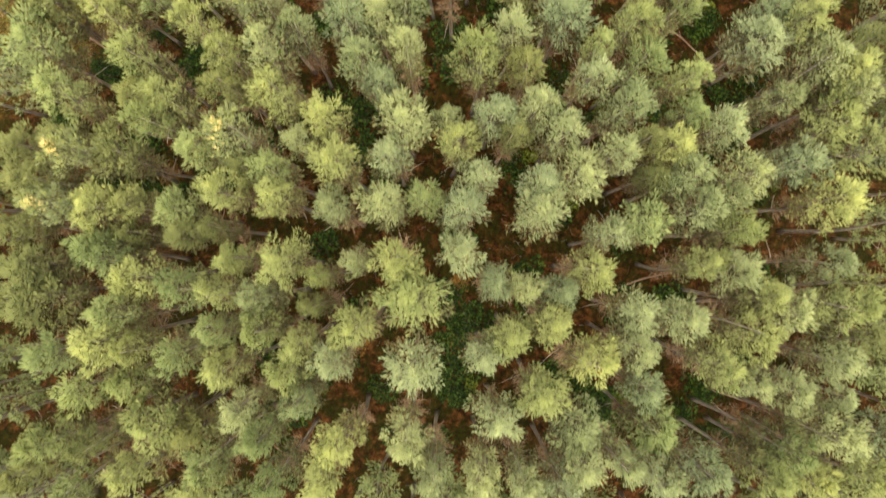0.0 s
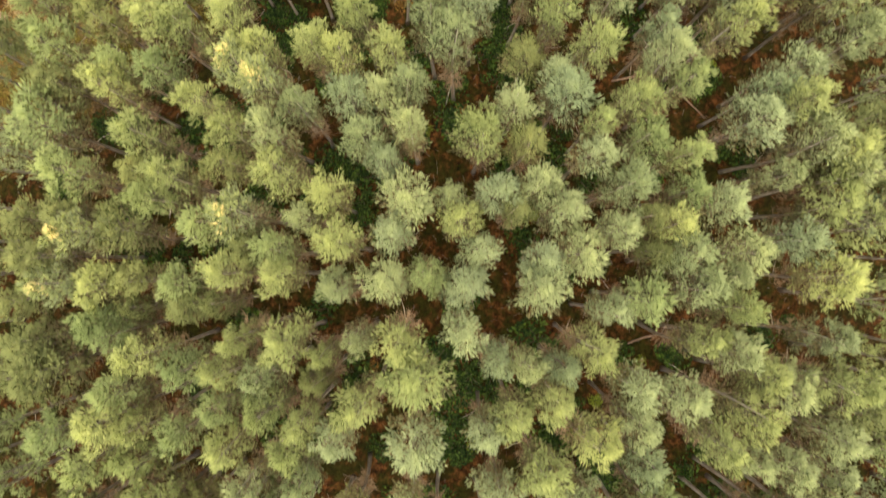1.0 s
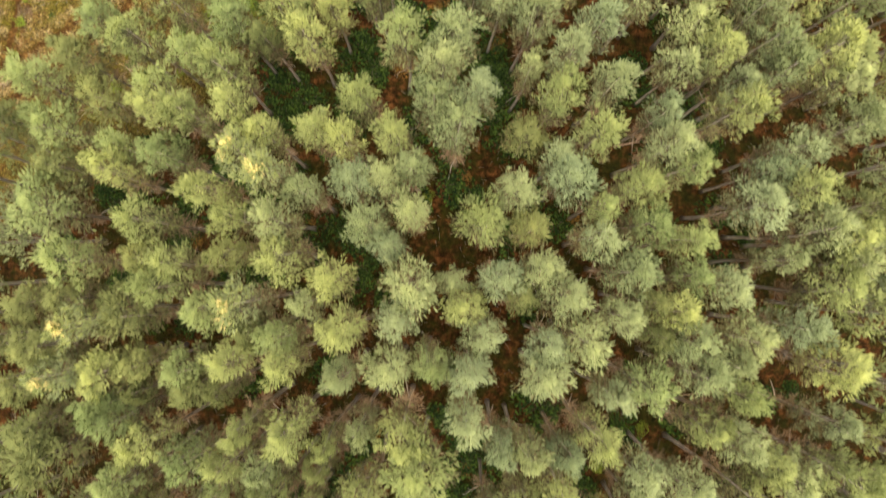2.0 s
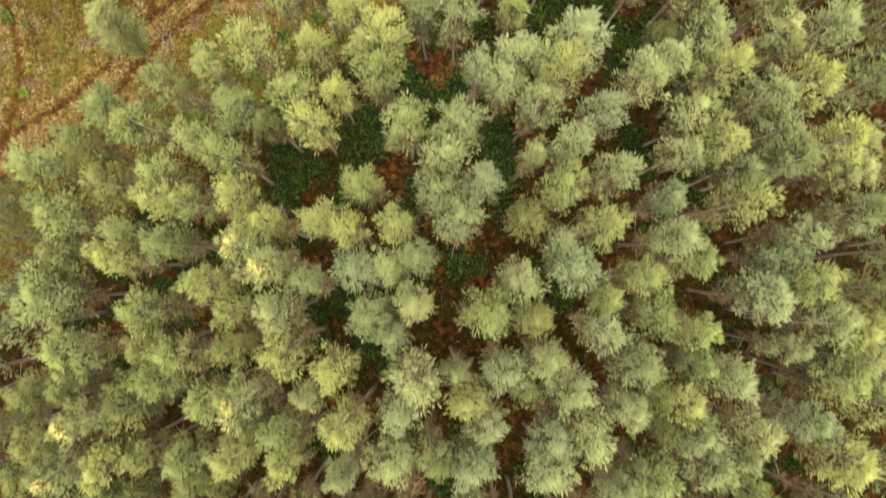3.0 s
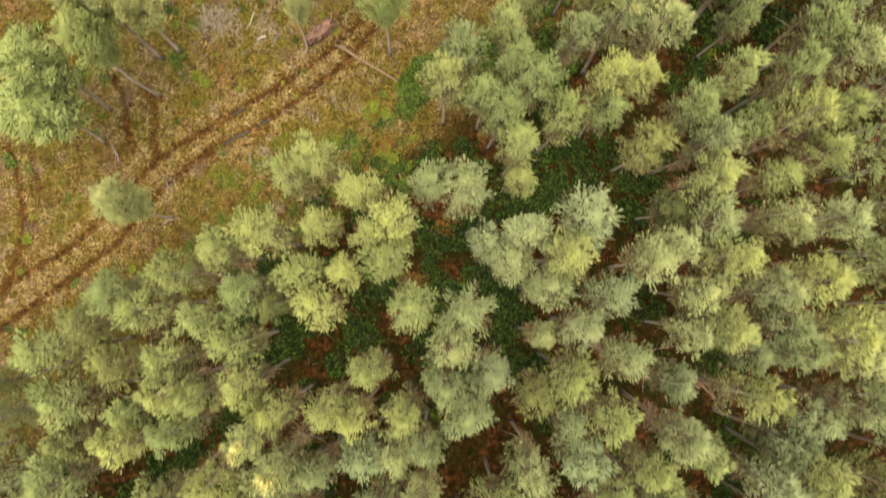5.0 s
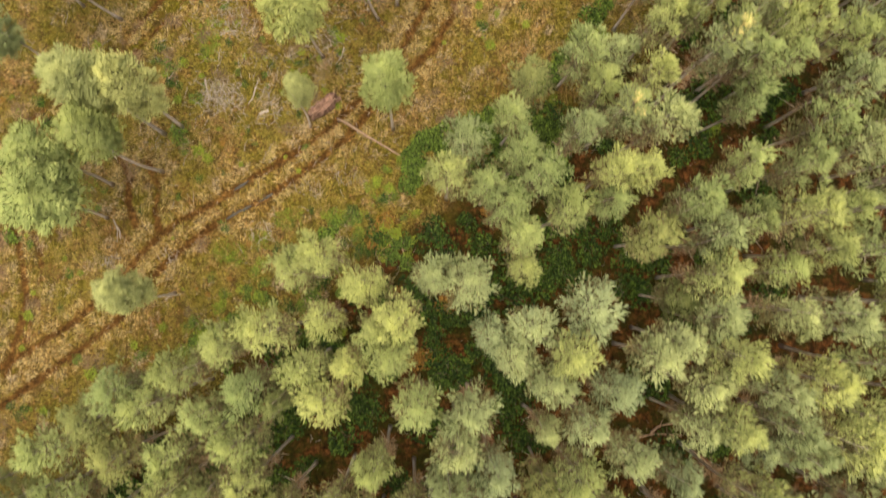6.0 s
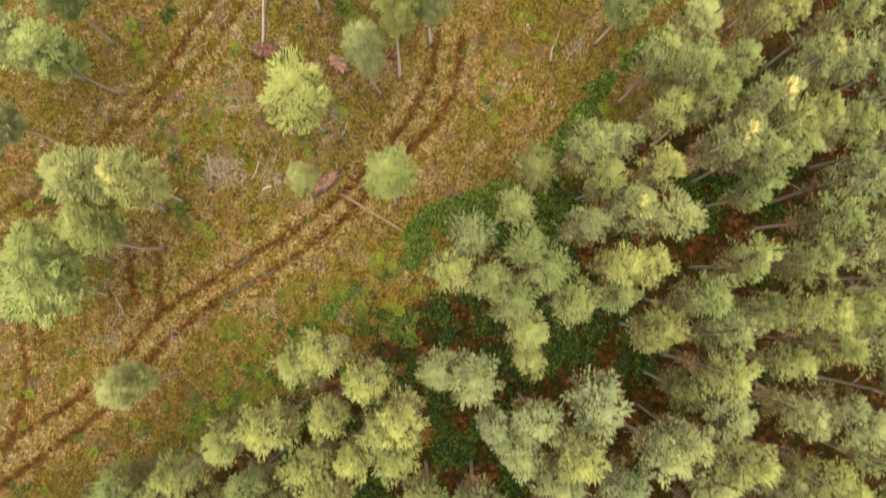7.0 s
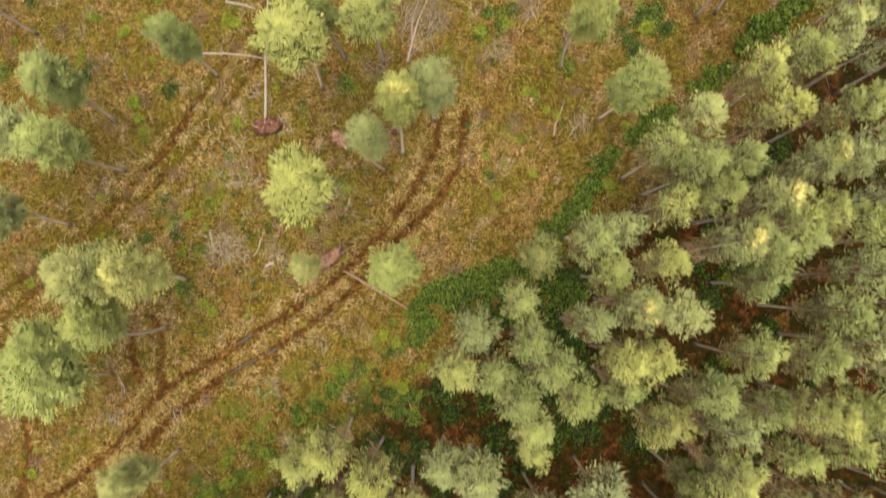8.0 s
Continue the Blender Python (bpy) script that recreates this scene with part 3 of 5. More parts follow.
pine(4.01, 13.26, 16.1, 1.43, "l")
pine(4.75, 10.94, 16.0, 1.23, "d")
pine(6.90, 13.96, 16.3, 1.77, "w")
pine(8.60, 10.48, 16.5, 1.36, "w")
pine(8.83, 12.15, 16.2, 1.02, "g")
pine(10.52, 13.37, 16.9, 1.41, "y")
pine(11.27, 11.22, 16.5, 1.36, "g")
pine(13.25, 14.25, 17.8, 1.31, "g")
pine(13.83, 10.36, 16.3, 1.22, "g")
pine(17.69, 12.14, 16.5, 1.69, "w")
pine(18.79, 14.30, 15.0, 1.48, "w")
pine(19.63, 13.05, 17.7, 1.48, "y")
pine(20.48, 10.74, 17.7, 1.58, "l")
pine(-23.96, 20.00, 15.2, 1.68, "g")
pine(-22.76, 16.67, 15.2, 1.75, "g")
pine(-20.83, 18.93, 13.0, 1.55, "d")
pine(-19.56, 15.96, 13.6, 1.27, "g")
pine(-16.82, 19.25, 14.5, 1.49, "g")
pine(-16.37, 15.21, 15.6, 1.38, "g")
pine(-16.23, 17.70, 17.0, 1.33, "y")
pine(-14.67, 17.37, 17.2, 1.33, "y")
pine(-12.87, 20.21, 16.2, 1.53, "y")
pine(-12.34, 18.06, 16.4, 1.36, "y")
pine(-11.42, 15.15, 17.8, 1.38, "t")
pine(-10.47, 16.38, 16.1, 1.37, "y")
pine(-7.55, 16.68, 16.6, 1.36, "y")
pine(-5.97, 16.11, 16.3, 1.22, "y")
pine(-5.18, 18.65, 15.4, 1.39, "y")
pine(-3.18, 16.33, 16.5, 1.36, "y")
pine(-0.94, 17.80, 17.8, 1.38, "l")
pine(-0.43, 20.15, 17.3, 1.39, "l")
pine(0.62, 16.52, 17.8, 1.48, "l")
pine(1.85, 18.78, 16.9, 1.41, "w")
pine(4.89, 20.46, 14.2, 1.00, "l")
pine(4.98, 17.03, 12.0, 1.51, "d")
pine(6.29, 18.35, 17.4, 1.49, "y")
pine(6.70, 15.25, 14.2, 1.29, "w")
pine(8.40, 16.27, 17.4, 1.46, "y")
pine(9.47, 19.32, 16.0, 1.37, "l")
pine(12.18, 15.50, 18.7, 1.43, "l")
pine(12.74, 17.83, 14.7, 1.20, "w")
pine(13.69, 20.81, 14.3, 1.43, "l")
pine(16.10, 17.44, 17.8, 1.47, "y")
pine(18.60, 19.65, 17.8, 1.31, "l")
pine(20.35, 15.56, 14.9, 1.41, "w")
pine(20.81, 20.62, 18.1, 1.62, "y")
pine(22.43, 16.62, 17.3, 1.49, "l")
pine(-22.17, 21.11, 13.8, 1.59, "d")
pine(-20.34, 23.02, 15.0, 1.55, "g")
pine(-18.35, 22.18, 14.6, 1.59, "y")
pine(-16.17, 24.10, 16.4, 1.36, "y")
pine(-15.45, 21.54, 13.8, 1.44, "g")
pine(-14.12, 25.67, 14.8, 1.41, "y")
pine(-12.50, 23.30, 15.1, 1.58, "g")
pine(-11.29, 26.57, 16.0, 1.65, "y")
pine(-11.06, 22.36, 14.1, 1.08, "d")
pine(-9.20, 24.40, 14.3, 1.57, "y")
pine(-8.33, 22.31, 14.6, 1.56, "y")
pine(-6.95, 24.48, 13.3, 1.31, "y")
pine(-5.14, 26.57, 15.8, 1.24, "y")
pine(-4.14, 24.91, 16.1, 1.53, "y")
pine(-2.76, 22.12, 15.5, 1.56, "g")
pine(0.54, 21.93, 16.4, 1.62, "l")
pine(1.75, 25.97, 12.5, 1.34, "w")
pine(2.96, 24.81, 14.1, 1.50, "l")
pine(4.05, 26.66, 13.7, 1.67, "w")
pine(5.04, 23.30, 15.6, 1.46, "l")
pine(6.22, 25.03, 17.6, 1.58, "y")
pine(6.92, 21.01, 16.3, 1.36, "w")
pine(8.88, 22.92, 15.2, 1.47, "w")
pine(11.36, 24.91, 15.4, 1.60, "l")
pine(12.61, 25.84, 15.5, 1.46, "l")
pine(14.34, 22.95, 14.6, 1.56, "l")
pine(15.35, 25.14, 17.7, 1.51, "y")
pine(17.20, 23.15, 18.1, 1.37, "l")
pine(17.82, 21.23, 17.8, 1.38, "l")
pine(19.41, 23.67, 18.7, 1.53, "y")
pine(-10.00, 29.93, 14.9, 1.41, "y")
pine(-8.31, 30.83, 15.9, 1.44, "y")
pine(-8.25, 27.27, 14.3, 1.29, "y")
pine(-5.89, 29.26, 14.9, 1.55, "y")
pine(-3.65, 27.19, 16.8, 1.68, "y")
pine(-1.77, 29.57, 13.6, 1.46, "l")
pine(0.30, 29.10, 15.1, 1.68, "l")
pine(3.65, 31.95, 14.4, 1.50, "g")
pine(3.82, 30.25, 11.4, 1.22, "y")
pine(7.82, 27.77, 14.2, 2.00, "w")
pine(11.76, 31.84, 13.4, 1.65, "d")
pine(13.45, 28.23, 11.6, 1.37, "d")
pine(14.59, 29.57, 16.9, 1.55, "y")
pine(14.86, 32.01, 15.6, 1.46, "l")
pine(14.96, 27.36, 15.4, 1.60, "l")
pine(17.08, 32.96, 14.8, 1.27, "g")
pine(19.07, 27.36, 15.9, 1.31, "l")
pine(19.15, 32.87, 18.2, 1.46, "y")
pine(19.40, 29.85, 13.4, 1.39, "g")
pine(21.16, 27.41, 17.8, 1.57, "l")
pine(21.24, 31.33, 16.1, 1.30, "y")
pine(-0.80, 35.40, 16.1, 1.43, "y")
pine(0.08, 37.47, 15.0, 1.48, "l")
pine(1.44, 35.01, 13.7, 1.44, "g")
pine(2.62, 33.64, 15.2, 1.40, "g")
pine(3.39, 37.04, 14.6, 1.49, "g")
pine(4.45, 35.51, 15.2, 1.57, "g")
pine(6.17, 33.54, 14.3, 1.50, "y")
pine(6.99, 38.15, 15.7, 1.24, "l")
pine(8.96, 35.83, 15.3, 1.57, "y")
pine(9.31, 34.28, 13.2, 1.32, "g")
pine(11.04, 36.15, 14.4, 1.28, "y")
pine(11.64, 38.57, 16.4, 1.52, "l")
pine(13.79, 33.80, 15.6, 1.59, "g")
pine(17.09, 36.21, 14.6, 1.42, "g")
pine(19.84, 35.88, 16.0, 1.43, "g")
pine(21.50, 33.35, 17.3, 1.32, "y")
pine(21.56, 38.67, 15.0, 1.58, "g")
pine(23.04, 36.90, 15.9, 1.55, "l")
pine(3.12, 39.50, 13.9, 1.30, "g")
pine(4.73, 42.21, 10.7, 1.55, "d")
pine(7.18, 42.87, 15.1, 1.58, "g", base=(7.5, 43.8))
pine(8.43, 41.09, 14.6, 1.42, "y")
pine(9.50, 39.11, 17.3, 1.39, "t")
pine(9.62, 43.97, 11.4, 1.44, "l")
pine(11.52, 41.64, 14.9, 1.27, "y")
pine(14.72, 42.60, 18.6, 1.44, "t")
pine(17.04, 44.93, 18.2, 1.37, "t")
pine(17.08, 42.36, 16.2, 1.37, "g")
pine(18.02, 40.52, 13.0, 1.47, "g")
pine(18.04, 43.73, 17.1, 1.33, "y")
pine(20.09, 42.88, 14.0, 1.43, "g")
pine(20.54, 44.29, 15.8, 1.24, "y")
pine(22.91, 44.14, 15.0, 1.41, "g")
pine(23.11, 40.80, 15.5, 1.56, "l")
pine(11.96, 48.45, 13.9, 1.51, "g")
pine(12.33, 45.17, 14.1, 1.50, "y")
pine(13.28, 47.07, 16.6, 1.56, "g")
pine(14.06, 45.24, 17.0, 1.27, "y")
pine(14.09, 50.41, 14.5, 1.49, "l")
pine(15.67, 47.38, 16.6, 1.28, "g")
pine(17.71, 50.13, 16.6, 1.34, "y")
pine(19.17, 47.07, 18.0, 1.43, "t")
pine(21.06, 47.32, 17.3, 1.25, "l")
pine(22.66, 50.65, 15.8, 1.44, "g")
pine(17.53, 52.99, 15.3, 1.39, "y")
pine(19.93, 53.75, 15.3, 1.60, "y")
pine(22.35, 55.21, 15.3, 1.47, "l")
pine(22.11, 10.16, 17.5, 1.50, "y")
pine(19.43, 9.24, 15.0, 1.20, "l")
pine(17.28, 19.69, 14.5, 1.30, "w")
pine(15.41, 20.83, 16.5, 1.50, "y")
pine(22.33, 19.33, 16.5, 1.40, "l")
pine(17.47, -1.90, 18.0, 1.25, "y")
pine(22.31, -7.66, 15.5, 1.00, "w")

# trees left standing in the clearing
OPEN = "alone in clearing"
pine(-20.8, 28.7, 13.2, 1.45, "p", OPEN, base=(-21.0, 28.6), share=0.50)
pine(-26.1, 34.7, 12.0, 2.35, "g", OPEN, base=(-26.1, 34.2), share=0.45)
pine(-25.2, 36.7, 15.0, 1.95, "g", OPEN, base=(-25.7, 36.7), share=0.42)
pine(-22.0, 38.2, 15.0, 1.60, "y", OPEN, base=(-21.9, 37.6), share=0.40)
pine(-22.3, 41.2, 16.4, 1.95, "p", OPEN, base=(-21.9, 40.5), share=0.42)
pine(-20.2, 41.2, 15.0, 1.70, "p", OPEN, base=(-20.6, 41.0), share=0.50)
pine(-10.3, 41.5, 10.9, 0.98, "p", OPEN, base=(-11.0, 41.0), share=0.42)
pine(-4.6, 41.3, 15.0, 1.60, "g", OPEN, base=(-4.8, 40.8), share=0.46)
pine(-28.15, 50.12, 13.0, 1.80, "l", OPEN, share=0.42)
pine(-25.7, 49.6, 13.4, 1.75, "g", OPEN, base=(-25.3, 49.2), share=0.42)
pine(-10.2, 46.4, 14.6, 2.10, "y", OPEN, base=(-10.0, 46.3), share=0.42)
pine(-6.25, 49.6, 13.4, 1.35, "l", OPEN, base=(-5.9, 49.1), share=0.55)
pine(-4.1, 51.3, 17.0, 1.35, "t", OPEN, base=(-4.5, 50.3), share=0.42)
pine(10.1, 52.2, 14.8, 1.60, "g", OPEN, base=(10.15, 52.8), share=0.42)
pine(-25.6, 53.1, 13.8, 1.60, "g", OPEN, base=(-26.0, 53.0), share=0.42)
pine(-29.5, 45.2, 13.2, 1.60, "l", OPEN, base=(-29.3, 45.2), share=0.42)
pine(-17.9, 55.8, 14.0, 1.30, "g", OPEN, base=(-18.46, 56.4), share=0.42)
pine(-10.5, 55.5, 15.2, 2.15, "y", OPEN, base=(-10.5, 55.4), share=0.40)
pine(-9.0, 57.6, 14.5, 1.35, "g", OPEN, share=0.40)
pine(-6.0, 57.0, 14.8, 1.85, "y", OPEN, base=(-5.9, 57.2), share=0.40)
pine(-2.1, 52.2, 15.8, 1.40, "l", OPEN, base=(-2.15, 52.9), share=0.44)
pine(7.4, 56.5, 15.0, 1.45, "y", OPEN, base=(7.35, 56.7), share=0.42)
pine(17.5, 60.8, 15.0, 1.50, "g", OPEN)
pine(19.4, 61.0, 15.5, 1.50, "g", OPEN)
pine(-32.3, 59.9, 14.0, 1.50, "g", OPEN)

# ---- the stand goes on round what the flight passes over: too many and too far out to count ----
def joined(name, pieces, mats):
    """One mesh of many placed copies: (mesh, matrix, slot of its material or None to keep its own slots)."""
    verts, faces, slots, puff = [], [], [], []
    for me, mat, slot in pieces:
        n = len(verts)
        co = np.empty(len(me.vertices) * 3)
        me.vertices.foreach_get("co", co)
        co = co.reshape(-1, 3) @ np.array(mat.to_3x3()).T + np.array(mat.translation)
        verts += co.tolist()
        facing = np.empty(len(co) * 3)
        me.vertex_normals.foreach_get("vector", facing)
        turned = PUFF.get(me.name, facing.reshape(-1, 3)) @ np.array(mat.to_3x3().normalized()).T
        puff.append(turned)
        for f in me.polygons:
            faces.append(tuple(n + v for v in f.vertices))
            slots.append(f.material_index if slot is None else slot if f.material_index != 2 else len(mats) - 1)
    me = mesh_of(name, verts, faces, slots, True)
    me.normals_split_custom_set_from_vertices(np.concatenate(puff).tolist())
    for mat in mats:
        me.materials.append(mat)
    return new(name, me)


NEAR_CROWNS = [crown_mesh(520 + k, 44, 8, 14, 1.05, 2, 28) for k in range(5)]
ring, pieces = random.Random(5), []
FAR_CROWNS, FAR_TRUNKS = [crown_mesh(500 + k, 30, 5, 8, 1.4, 1, 12) for k in range(5)], [trunk_mesh(600 + k, 3, 1, 0) for k in range(3)]
for k in range(6000):
    x, y = ring.uniform(-40, 35), ring.uniform(-22, 68)
    wood_side = y < edge_of_wood(x) - 1.0
    if wood_side and -25.2 < x < 23.4 and -12.3 < y < 55:
        continue
    if not wood_side and (k % 20 or y < edge_of_wood(x) + 8 or (-33 < x and y < 62)):
        continue
    if any((x - a) ** 2 + (y - b) ** 2 < (5.0 if wood_side else 24) for a, b in ALL_PINES):
        continue
    foot, stem, crown = settings(x, y, ring.uniform(14.5, 18.5) if wood_side else ring.uniform(12, 15), ring.uniform(1.5, 1.85), 0.43)
    here = Matrix.Translation(foot)
    pieces += [(ring.choice(FAR_TRUNKS), here @ stem, 5), (ring.choice(NEAR_CROWNS if -29 < x < 27 and -15 < y < 59 else FAR_CROWNS), here @ crown, ring.choice((0, 0, 1, 2, 2, 3, 4)))]
THIN_CROWNS = [crown_mesh(540 + k, 20, 4, 0, 1.9, 0, 10) for k in range(4)]
THIN_TRUNKS = [trunk_mesh(640 + k, 0, 0, 0) for k in range(2)]
for k in range(900):
    x, y = ring.uniform(-75, 70), ring.uniform(-55, 100)
    if (-40 < x < 35 and -22 < y < 68) or y > edge_of_wood(x) - 1.0 or any((x - a) ** 2 + (y - b) ** 2 < 11 for a, b in ALL_PINES):
        continue
    foot, stem, crown = settings(x, y, ring.uniform(14.5, 18.5), ring.uniform(1.6, 2.0), 0.45)
    here = Matrix.Translation(foot)
    pieces += [(ring.choice(THIN_TRUNKS), here @ stem, 5), (ring.choice(THIN_CROWNS), here @ crown, ring.choice((0, 0, 1, 2, 2, 3, 4)))]
tagged(joined("surrounding_pines", pieces, [NEEDLES[k] for k in "lygwd"] + [BARK, BOUGH]), "pale green pine stand continuing round the clearing", "trees", kind="stuff")

# ---- undergrowth: bushes, ferns, grass ----
def bush_mesh(seed, leaves=460, long=0.13):
    """A low bush one metre in radius and 0.8 high: heaped leaves in clumps."""
    rng = random.Random(seed)
    verts, faces = [], []
    heads = [(rng.uniform(0, 6.28), math.sqrt(rng.random()) * 0.8, rng.uniform(0.18, 0.36)) for k in range(11)]
    for k in range(leaves):
        a, r, s = heads[k % 11]
        top = 0.75 * (1 - (r / 1.1) ** 2) * (0.7 + 0.3 * math.sin(3 * a + seed))
        up, g = rng.uniform(-0.2, 1), rng.uniform(0, 6.28)
        flat = math.sqrt(1 - up * up)
        way = Vector((flat * math.cos(g), flat * math.sin(g), up))
        foot = Vector((r * math.cos(a), r * math.sin(a), max(top - 0.25, 0.05))) + way * s
        stray = Vector((rng.uniform(-1, 1), rng.uniform(-1, 1), rng.uniform(-0.4, 0.6)))
        needle_shoot(verts, faces, foot, (Vector((way.x, way.y, 0.1)) + stray * 0.6).normalized(), (way + Vector((0, 0, 1.2)) + stray * 0.4).normalized(), long * rng.uniform(0.8, 1.7), long * rng.uniform(0.3, 0.5))
    return mesh_of("foliage", verts, faces)


def stems_mesh(seed):
    rng = random.Random(seed)
    verts, faces = [], []
    for k in range(9):
        a, r = rng.uniform(0, 6.28), rng.uniform(0.2, 0.8)
        end = Vector((r * math.cos(a), r * math.sin(a), 0.6 * (1 - r * r * 0.7)))
        tube(verts, faces, [(Vector((0, 0, -0.12)), 0.016), (end * 0.5 + Vector((0, 0, 0.14)), 0.011), (end, 0.004)], 3)
    return mesh_of("branched_stem", verts, faces)


def fern_mesh(seed, fronds=11):
    """A rosette of arching fronds, one metre across, each frond with leaflets on both sides."""
    rng = random.Random(seed)
    verts, faces = [], []
    for k in range(fronds):
        a, far, rise = 6.28 * k / fronds + rng.uniform(-0.2, 0.2), rng.uniform(0.4, 0.58), rng.uniform(0.18, 0.4)
        out = Vector((math.cos(a), math.sin(a), 0))
        side = Vector((-out.y, out.x, 0))
        for j in range(1, 8):
            u = j / 8
            at = out * (far * u * (0.75 + 0.5 * ((k * 7 + seed) % 5) / 5)) + Vector((0, 0, rise * math.sin(2.4 * u)))
            wide = 0.13 * math.sin(math.pi * min(u + 0.18, 1)) + 0.02
            for s in (side, -side):
                needle_shoot(verts, faces, at, (s + out * 0.45).normalized(), Vector((0, 0, 1)), wide, 0.030)
    return mesh_of("fronds", verts, faces)


BUSHES, STEMS, FERNS = [bush_mesh(700 + k, 380) for k in range(7)], [stems_mesh(720 + k) for k in range(3)], [fern_mesh(740 + k) for k in range(4)]
THICKETS = [bush_mesh(780 + k, 560, 0.17) for k in range(4)]
HEATHS = [bush_mesh(760 + k, 340, 0.10) for k in range(3)]
grown = random.Random(41)


def bush(x, y, size, mat=BRAMBLE, label="dark green bramble bush along the wood's edge", tall=1.0, name="bramble_bush"):
    b = tagged(new(name), label, "bush", name)
    b.matrix_basis = Matrix.Translation((x, y, ground_at(x, y))) @ pose(0, 0, 0, 0, 0, grown.uniform(0, 360)) @ Matrix.Diagonal((size * 1.15, size * 1.15 * grown.uniform(0.8, 1.2), size * tall, 1))
    part("foliage", grown.choice(HEATHS if mat is HEATHER else THICKETS if name == "bramble_bush" else BUSHES), (mat,), b)
    part("branched_stem", grown.choice(STEMS), (BOUGH,), b)
    return b


def fern(x, y, size=1.0, mat=FRESH, label="bright green fern rosette in rough grass"):
    f = tagged(new("fern"), label, "fern", "ferns")
    f.matrix_basis = Matrix.Translation((x, y, ground_at(x, y))) @ pose(0, 0, 0, 0, 0, grown.uniform(0, 360)) @ Matrix.Diagonal((size, size, size, 1))
    part("fronds", grown.choice(FERNS), (mat,), f)
    return f


def thicket(x, y, s):
    """A bramble bush of the belt, at times with a yellower shrub or orange bracken growing into it."""
    bush(x, y, s * 0.88, tall=1.1)
    pick = grown.random()
    if pick < 0.5:
        bush(x + grown.uniform(-0.9, 0.5), y + grown.uniform(-0.3, 1.0), s * 0.5, FRESH, "yellowish green shrub growing into the bramble", 1.1, "young_shrub")
    elif pick < 0.7:
        bush(x + grown.uniform(-0.3, 0.9), y + grown.uniform(-1.1, 0.2), s * 0.45, BRACKEN, "low orange bracken beside the bramble", 0.9, "bracken_patch")


# the bramble belt along the wood's edge, thick where the stand juts out
for x, y, s in ((-2.6, 39.9, 0.9), (-1.2, 39.6, 1.0), (0.2, 40.4, 1.0), (1.4, 41.0, 1.0), (2.6, 41.6, 0.9), (3.5, 41.7, 1.0), (4.6, 41.0, 1.1), (5.9, 40.6, 1.1), (7.0, 40.3, 1.0), (8.2, 39.7, 0.9)):
    thicket(x, y, s)
for x, y, s in ((-3.5, 37.9, 0.9), (-3.8, 36.6, 0.7), (-3.0, 39.0, 0.8), (2.0, 39.7, 0.9), (0.4, 38.0, 1.0), (5.0, 39.3, 1.0), (7.3, 38.4, 1.1), (6.0, 38.7, 0.9), (3.4, 39.8, 0.9), (4.1, 37.6, 1.0)):
    thicket(x, y, s)
for x, y, s in ((-3.5, 38.7, 0.8), (-2.9, 37.5, 1.0), (-3.4, 36.5, 0.7), (-2.0, 39.8, 0.9), (-0.9, 40.4, 1.0), (0.7, 40.7, 0.8), (2.4, 40.9, 1.0), (4.5, 41.4, 0.7), (6.8, 40.4, 0.9), (8.0, 39.7, 1.0), (3.4, 39.3, 0.8), (-0.1, 38.8, 1.0), (8.8, 47.2, 0.7), (7.9, 46.0, 0.9), (6.6, 44.7, 1.0)):
    thicket(x, y, s)
for x, y, s in ((6.0, 43.8, 0.8), (7.1, 44.5, 0.8), (8.0, 45.3, 0.9), (8.7, 46.2, 0.9), (9.2, 47.0, 0.9), (9.6, 47.9, 0.9), (10.0, 48.9, 1.0), (11.0, 49.9, 0.9), (12.6, 51.4, 0.8), (13.7, 52.2, 1.0), (14.6, 52.6, 0.9), (15.4, 53.1, 0.9)):
    thicket(x, y, s)
for x, y, s in ((17.6, 54.8, 0.8), (18.8, 55.8, 1.0), (20.0, 56.5, 0.9), (21.2, 58.2, 1.0), (22.4, 59.6, 1.3), (23.6, 60.0, 1.2), (24.8, 61.2, 1.3), (26.0, 62.2, 1.2), (-12.2, 31.0, 0.8), (-11.0, 31.6, 0.7), (-9.7, 32.8, 0.8), (-9.2, 33.4, 0.6)):
    thicket(x, y, s)
for x, y, s in ((-16.8, 26.4, 0.8), (-18.2, 25.5, 0.9), (-19.3, 24.8, 0.8), (-14.7, 28.2, 0.8), (-15.7, 28.6, 0.7), (-10.7, 28.3, 0.8), (-4.9, 31.2, 0.8), (-4.2, 32.3, 0.8), (-3.8, 30.8, 0.8), (-7.7, 34.0, 0.7), (-8.7, 28.5, 0.6), (-11.1, 25.3, 0.8), (-9.5, 25.0, 0.7)):
    bush(x, y, s * 0.75, tall=0.6)
    bush(x + grown.uniform(-1.0, 1.0), y + grown.uniform(-0.8, 0.8), s * 0.5, FRESH, "low yellowish green scrub by the wood's edge", 0.6, "low_scrub")

